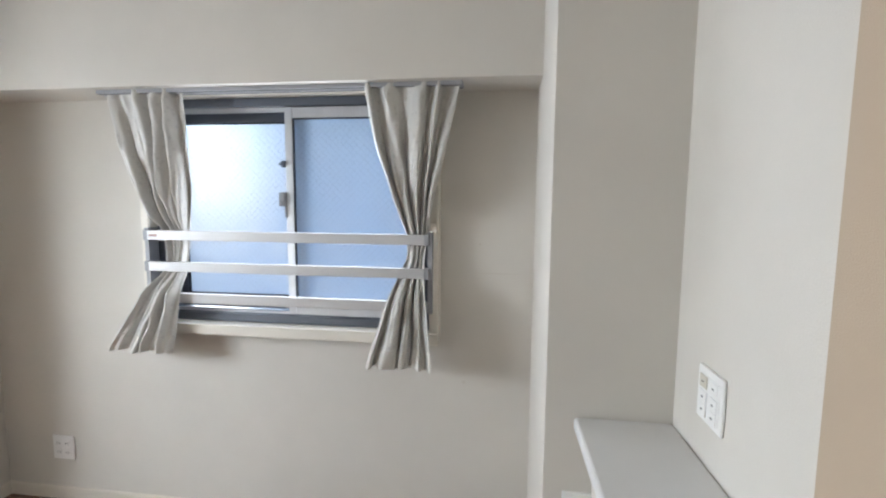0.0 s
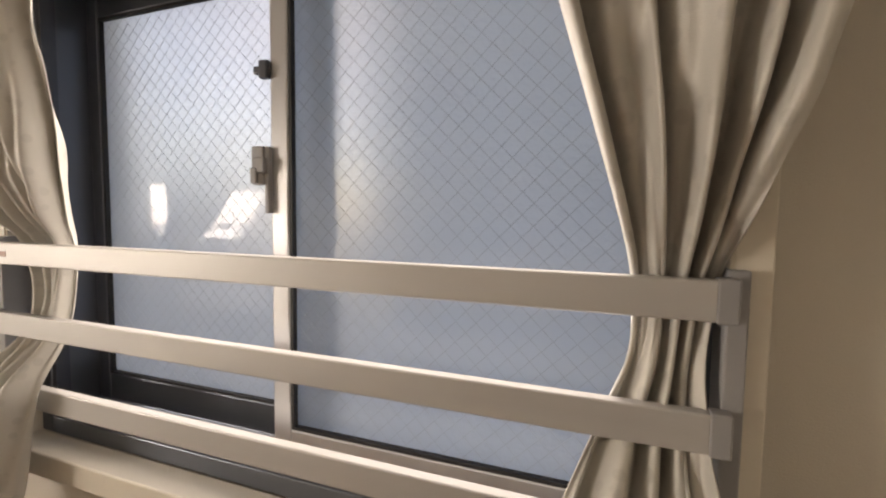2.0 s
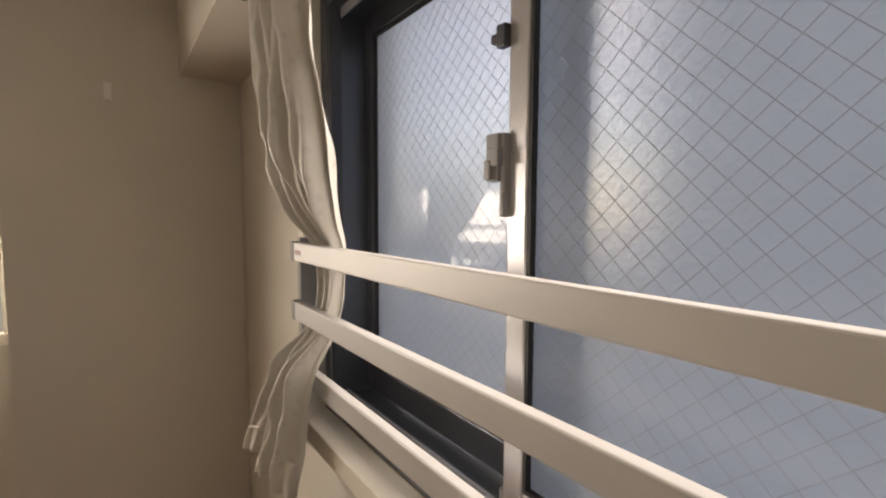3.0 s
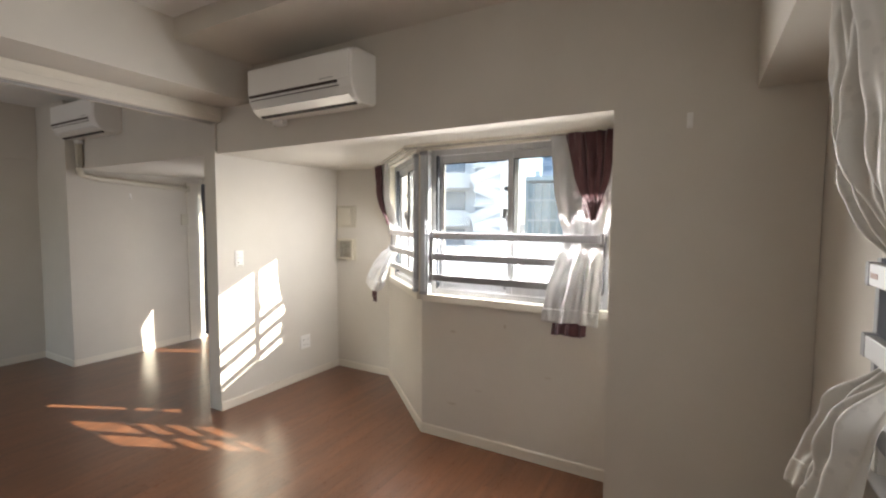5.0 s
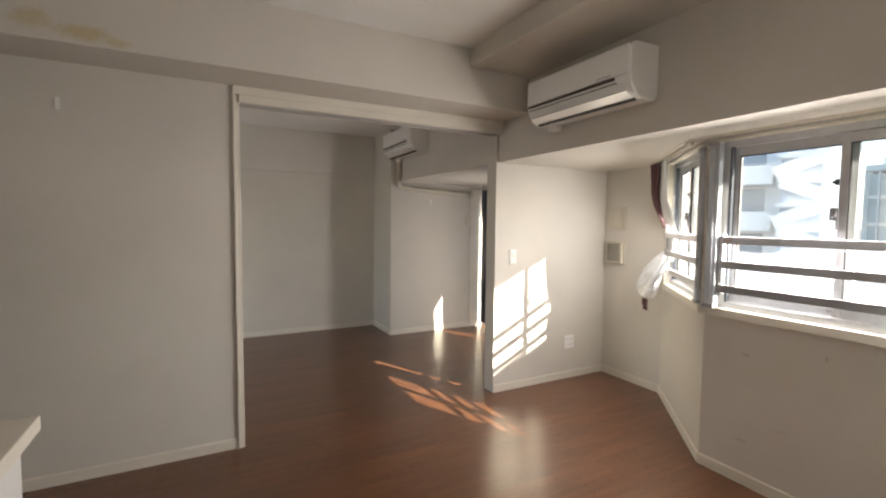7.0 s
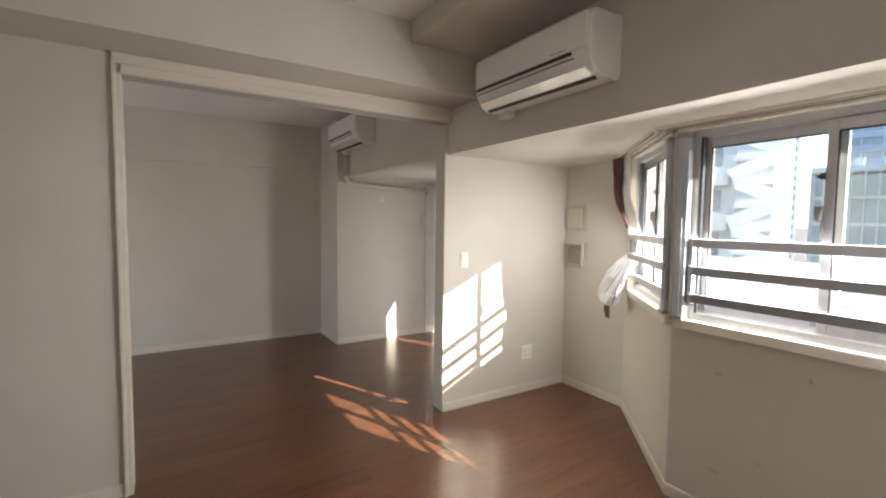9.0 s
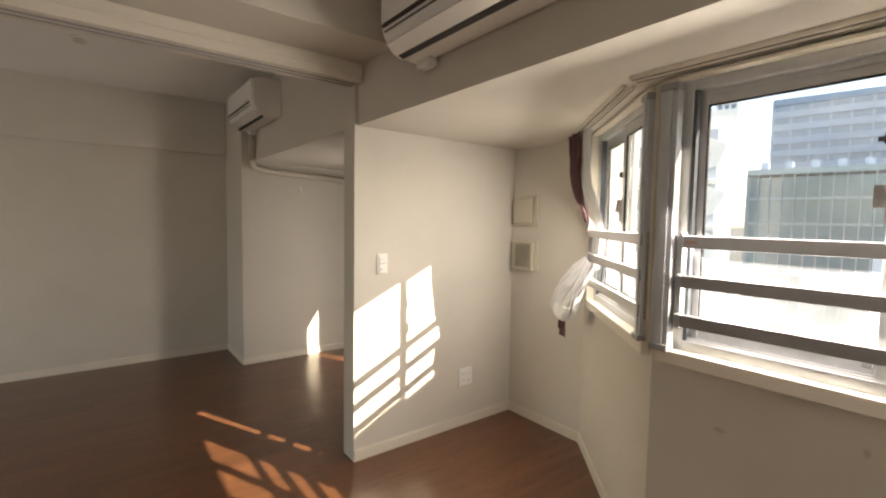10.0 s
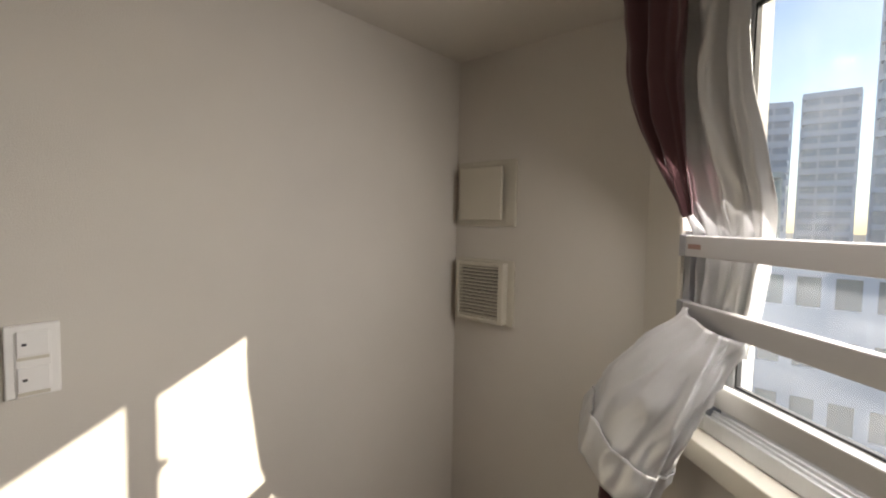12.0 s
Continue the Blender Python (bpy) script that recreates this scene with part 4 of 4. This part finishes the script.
# sunlit haze is mixed into this cladding as a blue tone
HAZEWALL = surface("grey cladding blued for haze", (0.38, 0.47, 0.6), rough=0.7, grain=3, bump=0.1, big=0.15)
STAIRBLUE = surface("pale blue stairwell", (0.38, 0.45, 0.55), rough=0.6, big=0.3)
MULLION = surface("teal mullion", (0.22, 0.3, 0.33), rough=0.4)
TEAL = surface("teal curtain glass", (0.13, 0.23, 0.27), rough=0.12, grain=2, bump=0, big=0.12, vary=0.2)
# paled the same way, so haze lowers the contrast of the windows
BLUEGLASS = surface("blue tower glass paled for haze", (0.28, 0.38, 0.5), rough=0.15, grain=2, bump=0, big=0.1, vary=0.2)
DARKGLASS = surface("dark window glass", (0.22, 0.26, 0.31), rough=0.15, grain=2, bump=0, big=0.2)
structure("ground", boxes((-3000, 3000, -3000, 3000, GROUND - 1, GROUND)), ASPHALT, "grey asphalt streets far below", "ground")


def building(cx, cy, w, d, h, rz, wall, glass, label, floors, bays, band=0.55, fins=False, plant=0):
    """A block with window openings set back in every storey, roof parapet and roof plant. Local x along the face."""
    t = thing("building", label, "building", pose(cx, cy, GROUND, 0, 0, rz))
    part("body", boxes((-w / 2 + 0.3, w / 2 - 0.3, -d / 2 + 0.3, d / 2 - 0.3, 0, h - 0.4)), glass, t, "window glass")
    step = h / floors
    for k in range(floors + 1):
        z = k * step
        part("floor_band", boxes((-w / 2, w / 2, -d / 2, d / 2, max(0, z - step * band / 2), min(h, z + step * band / 2))), wall, t)
    bm = bmesh.new()
    n = bays
    wide = w / n * (0.1 if fins else 0.35)
    for k in range(n + 1):
        x = -w / 2 + w * k / n
        for y0, y1 in ((-d / 2 - 0.06, -d / 2 + 0.32), (d / 2 - 0.32, d / 2 + 0.06)):
            box(bm, x - wide / 2, x + wide / 2, y0, y1, 0, h)
    nd = max(2, round(n * d / w))
    for k in range(1, nd):
        y = -d / 2 + d * k / nd
        for x0, x1 in ((-w / 2 - 0.06, -w / 2 + 0.32), (w / 2 - 0.32, w / 2 + 0.06)):
            box(bm, x0, x1, y - wide / 2, y + wide / 2, 0, h)
    part("pier_grid", bm, wall, t)
    part("roof", boxes((-w / 2, w / 2, -d / 2, d / 2, h - 0.1, h + 0.5)), wall, t)
    for k in range(plant):
        x = -w / 2 + w * (k + 0.7) / (plant + 0.4)
        part("roof_unit", boxes((x - 0.35, x + 0.35, -d / 2 + 1, -d / 2 + 2, h + 0.5, h + 1.3), (x - 0.25, x + 0.25, -d / 2 + 0.9, -d / 2 + 2.1, h + 0.6, h + 1.1)), HAZEWALL, t)
    return t


def stair_tower(cx, cy, rz, h):
    """White apartment block with an open zig-zag stair on its face."""
    t = thing("building", "white apartment block with an outside stair", "building", pose(cx, cy, GROUND, 0, 0, rz))
    part("body", boxes((-5, 3.7, 0, 9, 0, h)), WHITEWALL, t)
    part("stairwell", boxes((0.6, 2.6, -1.4, 0, 0, h - 1.5)), STAIRBLUE, t)
    z = 0.0
    k = 0
    while z < h - 3:
        bm = bmesh.new()
        box(bm, 0.4, 2.8, -2.0, -1.3, z, z + 0.25)
        bm2 = boxes((0.3, 2.9, -2.05, -1.9, 0.0, 0.8))
        bm2.transform(Matrix.Translation((1.6, 0, z + 0.7)) @ pose(0, 0, 0, 0, 24 if k % 2 else -24, 0) @ Matrix.Translation((-1.6, 0, 0)))
        part("landing", bm, WHITEWALL, t)
        part("stair_parapet", bm2, WHITEWALL, t)
        z += 1.5
        k += 1
    for f in range(int(h // 3)):
        part("balcony", boxes((-4.8, 0.2, -1.2, 0, f * 3.0, f * 3.0 + 1.2)), WHITEWALL, t)
        part("window", boxes((-4.2, -0.2, -0.05, 0.0, f * 3.0 + 1.3, f * 3.0 + 2.8)), DARKGLASS, t)
    return t


def afar(az, d):
    """A spot d metres away from the room, az degrees clockwise from +y."""
    return -0.5 + d * math.sin(radians(az)), 1.6 + d * math.cos(radians(az)), -az


def place(az, d, w, deep, el, wall, glass, label, floors, bays, band=0.5, fins=False, plant=0):
    """A building whose near face spans w metres and whose roof shows at el degrees."""
    x, y, rz = afar(az, d + deep / 2)
    building(x, y, w, deep, 1.4 + d * math.tan(radians(el)) - GROUND, rz, wall, glass, label, floors, bays, band, fins, plant)


place(-102.5, 60, 13.4, 12, 5.2, MULLION, TEAL, "teal glass office block with rooftop units", 9, 13, 0.1, True, plant=6)
place(-101, 110, 23, 16, 12.2, HAZEWALL, BLUEGLASS, "grey tower with blue window bands", 17, 8, 0.5, True)
place(-111, 190, 6, 8, 15.5, WHITEWALL, BLUEGLASS, "slim distant white residential tower", 22, 3, 0.5)
place(-128, 44, 13, 10, 7.5, HAZEWALL, BLUEGLASS, "pale grey apartment block with window bands", 13, 9, 0.5)
place(-92.3, 95, 7, 12, 12.6, HAZEWALL, BLUEGLASS, "slender grey office tower", 20, 3, 0.45, True)
place(-86.5, 72, 7.5, 12, 21, HAZEWALL, BLUEGLASS, "tall dark blue glass tower", 22, 5, 0.3, True)
place(-90, 40, 12, 8, -3.0, HAZEWALL, TEAL, "low grey block beside the street", 4, 6, 0.5)
place(-70, 70, 30, 14, 8.0, CONC, BLUEGLASS, "pale concrete office block", 9, 9, 0.45)
place(-48, 60, 22, 14, 4.0, WHITEWALL, DARKGLASS, "white mid-rise apartment block", 8, 8, 0.5)
x, y, rz = afar(-116, 36)
stair_tower(x, y, rz, 26)
# neighbours to the north; the tall one is added to shade the frosted window
place(-2, 13.5, 13, 9, 40, WHITEWALL, DARKGLASS, "tall white block added to screen the sun", 10, 3, 0.6)
place(-40, 30, 10, 9, -4, WHITEWALL, DARKGLASS, "white neighbouring house below", 4, 4, 0.6)

# ---- floor planks, last ----
def lay_planks():
    long, wide = 0.909, 0.1515
    cache = {}

    def board(w, d):
        key = (round(w, 3), round(d, 3))
        if key not in cache:
            bm = boxes((0, w - 0.0003, 0, d - 0.0003, -0.008, 0.0))
            cache[key] = mesh_of("plank", bm, WOOD)
        return cache[key]

    floor = bpy.data.objects["floor"]
    rnd = random.Random(5)
    y = -3.72
    row = 0
    while y < 2.5:
        off = (row * 0.33) % long
        x = -3.5 - off
        lo = -3.5 if y < 0.4 else (-3.0 if y < 0.6 else -2.65)
        hi = 0.8 if y > -1.0 else 1.1
        while x < hi:
            a, b = max(x, lo), min(x + long, hi)
            if b - a > 0.05:
                ob = new("plank", board(b - a, wide))
                ob.location = (a, y, 0)
                ob.parent = floor
            x += long
        y += wide
        row += 1


lay_planks()
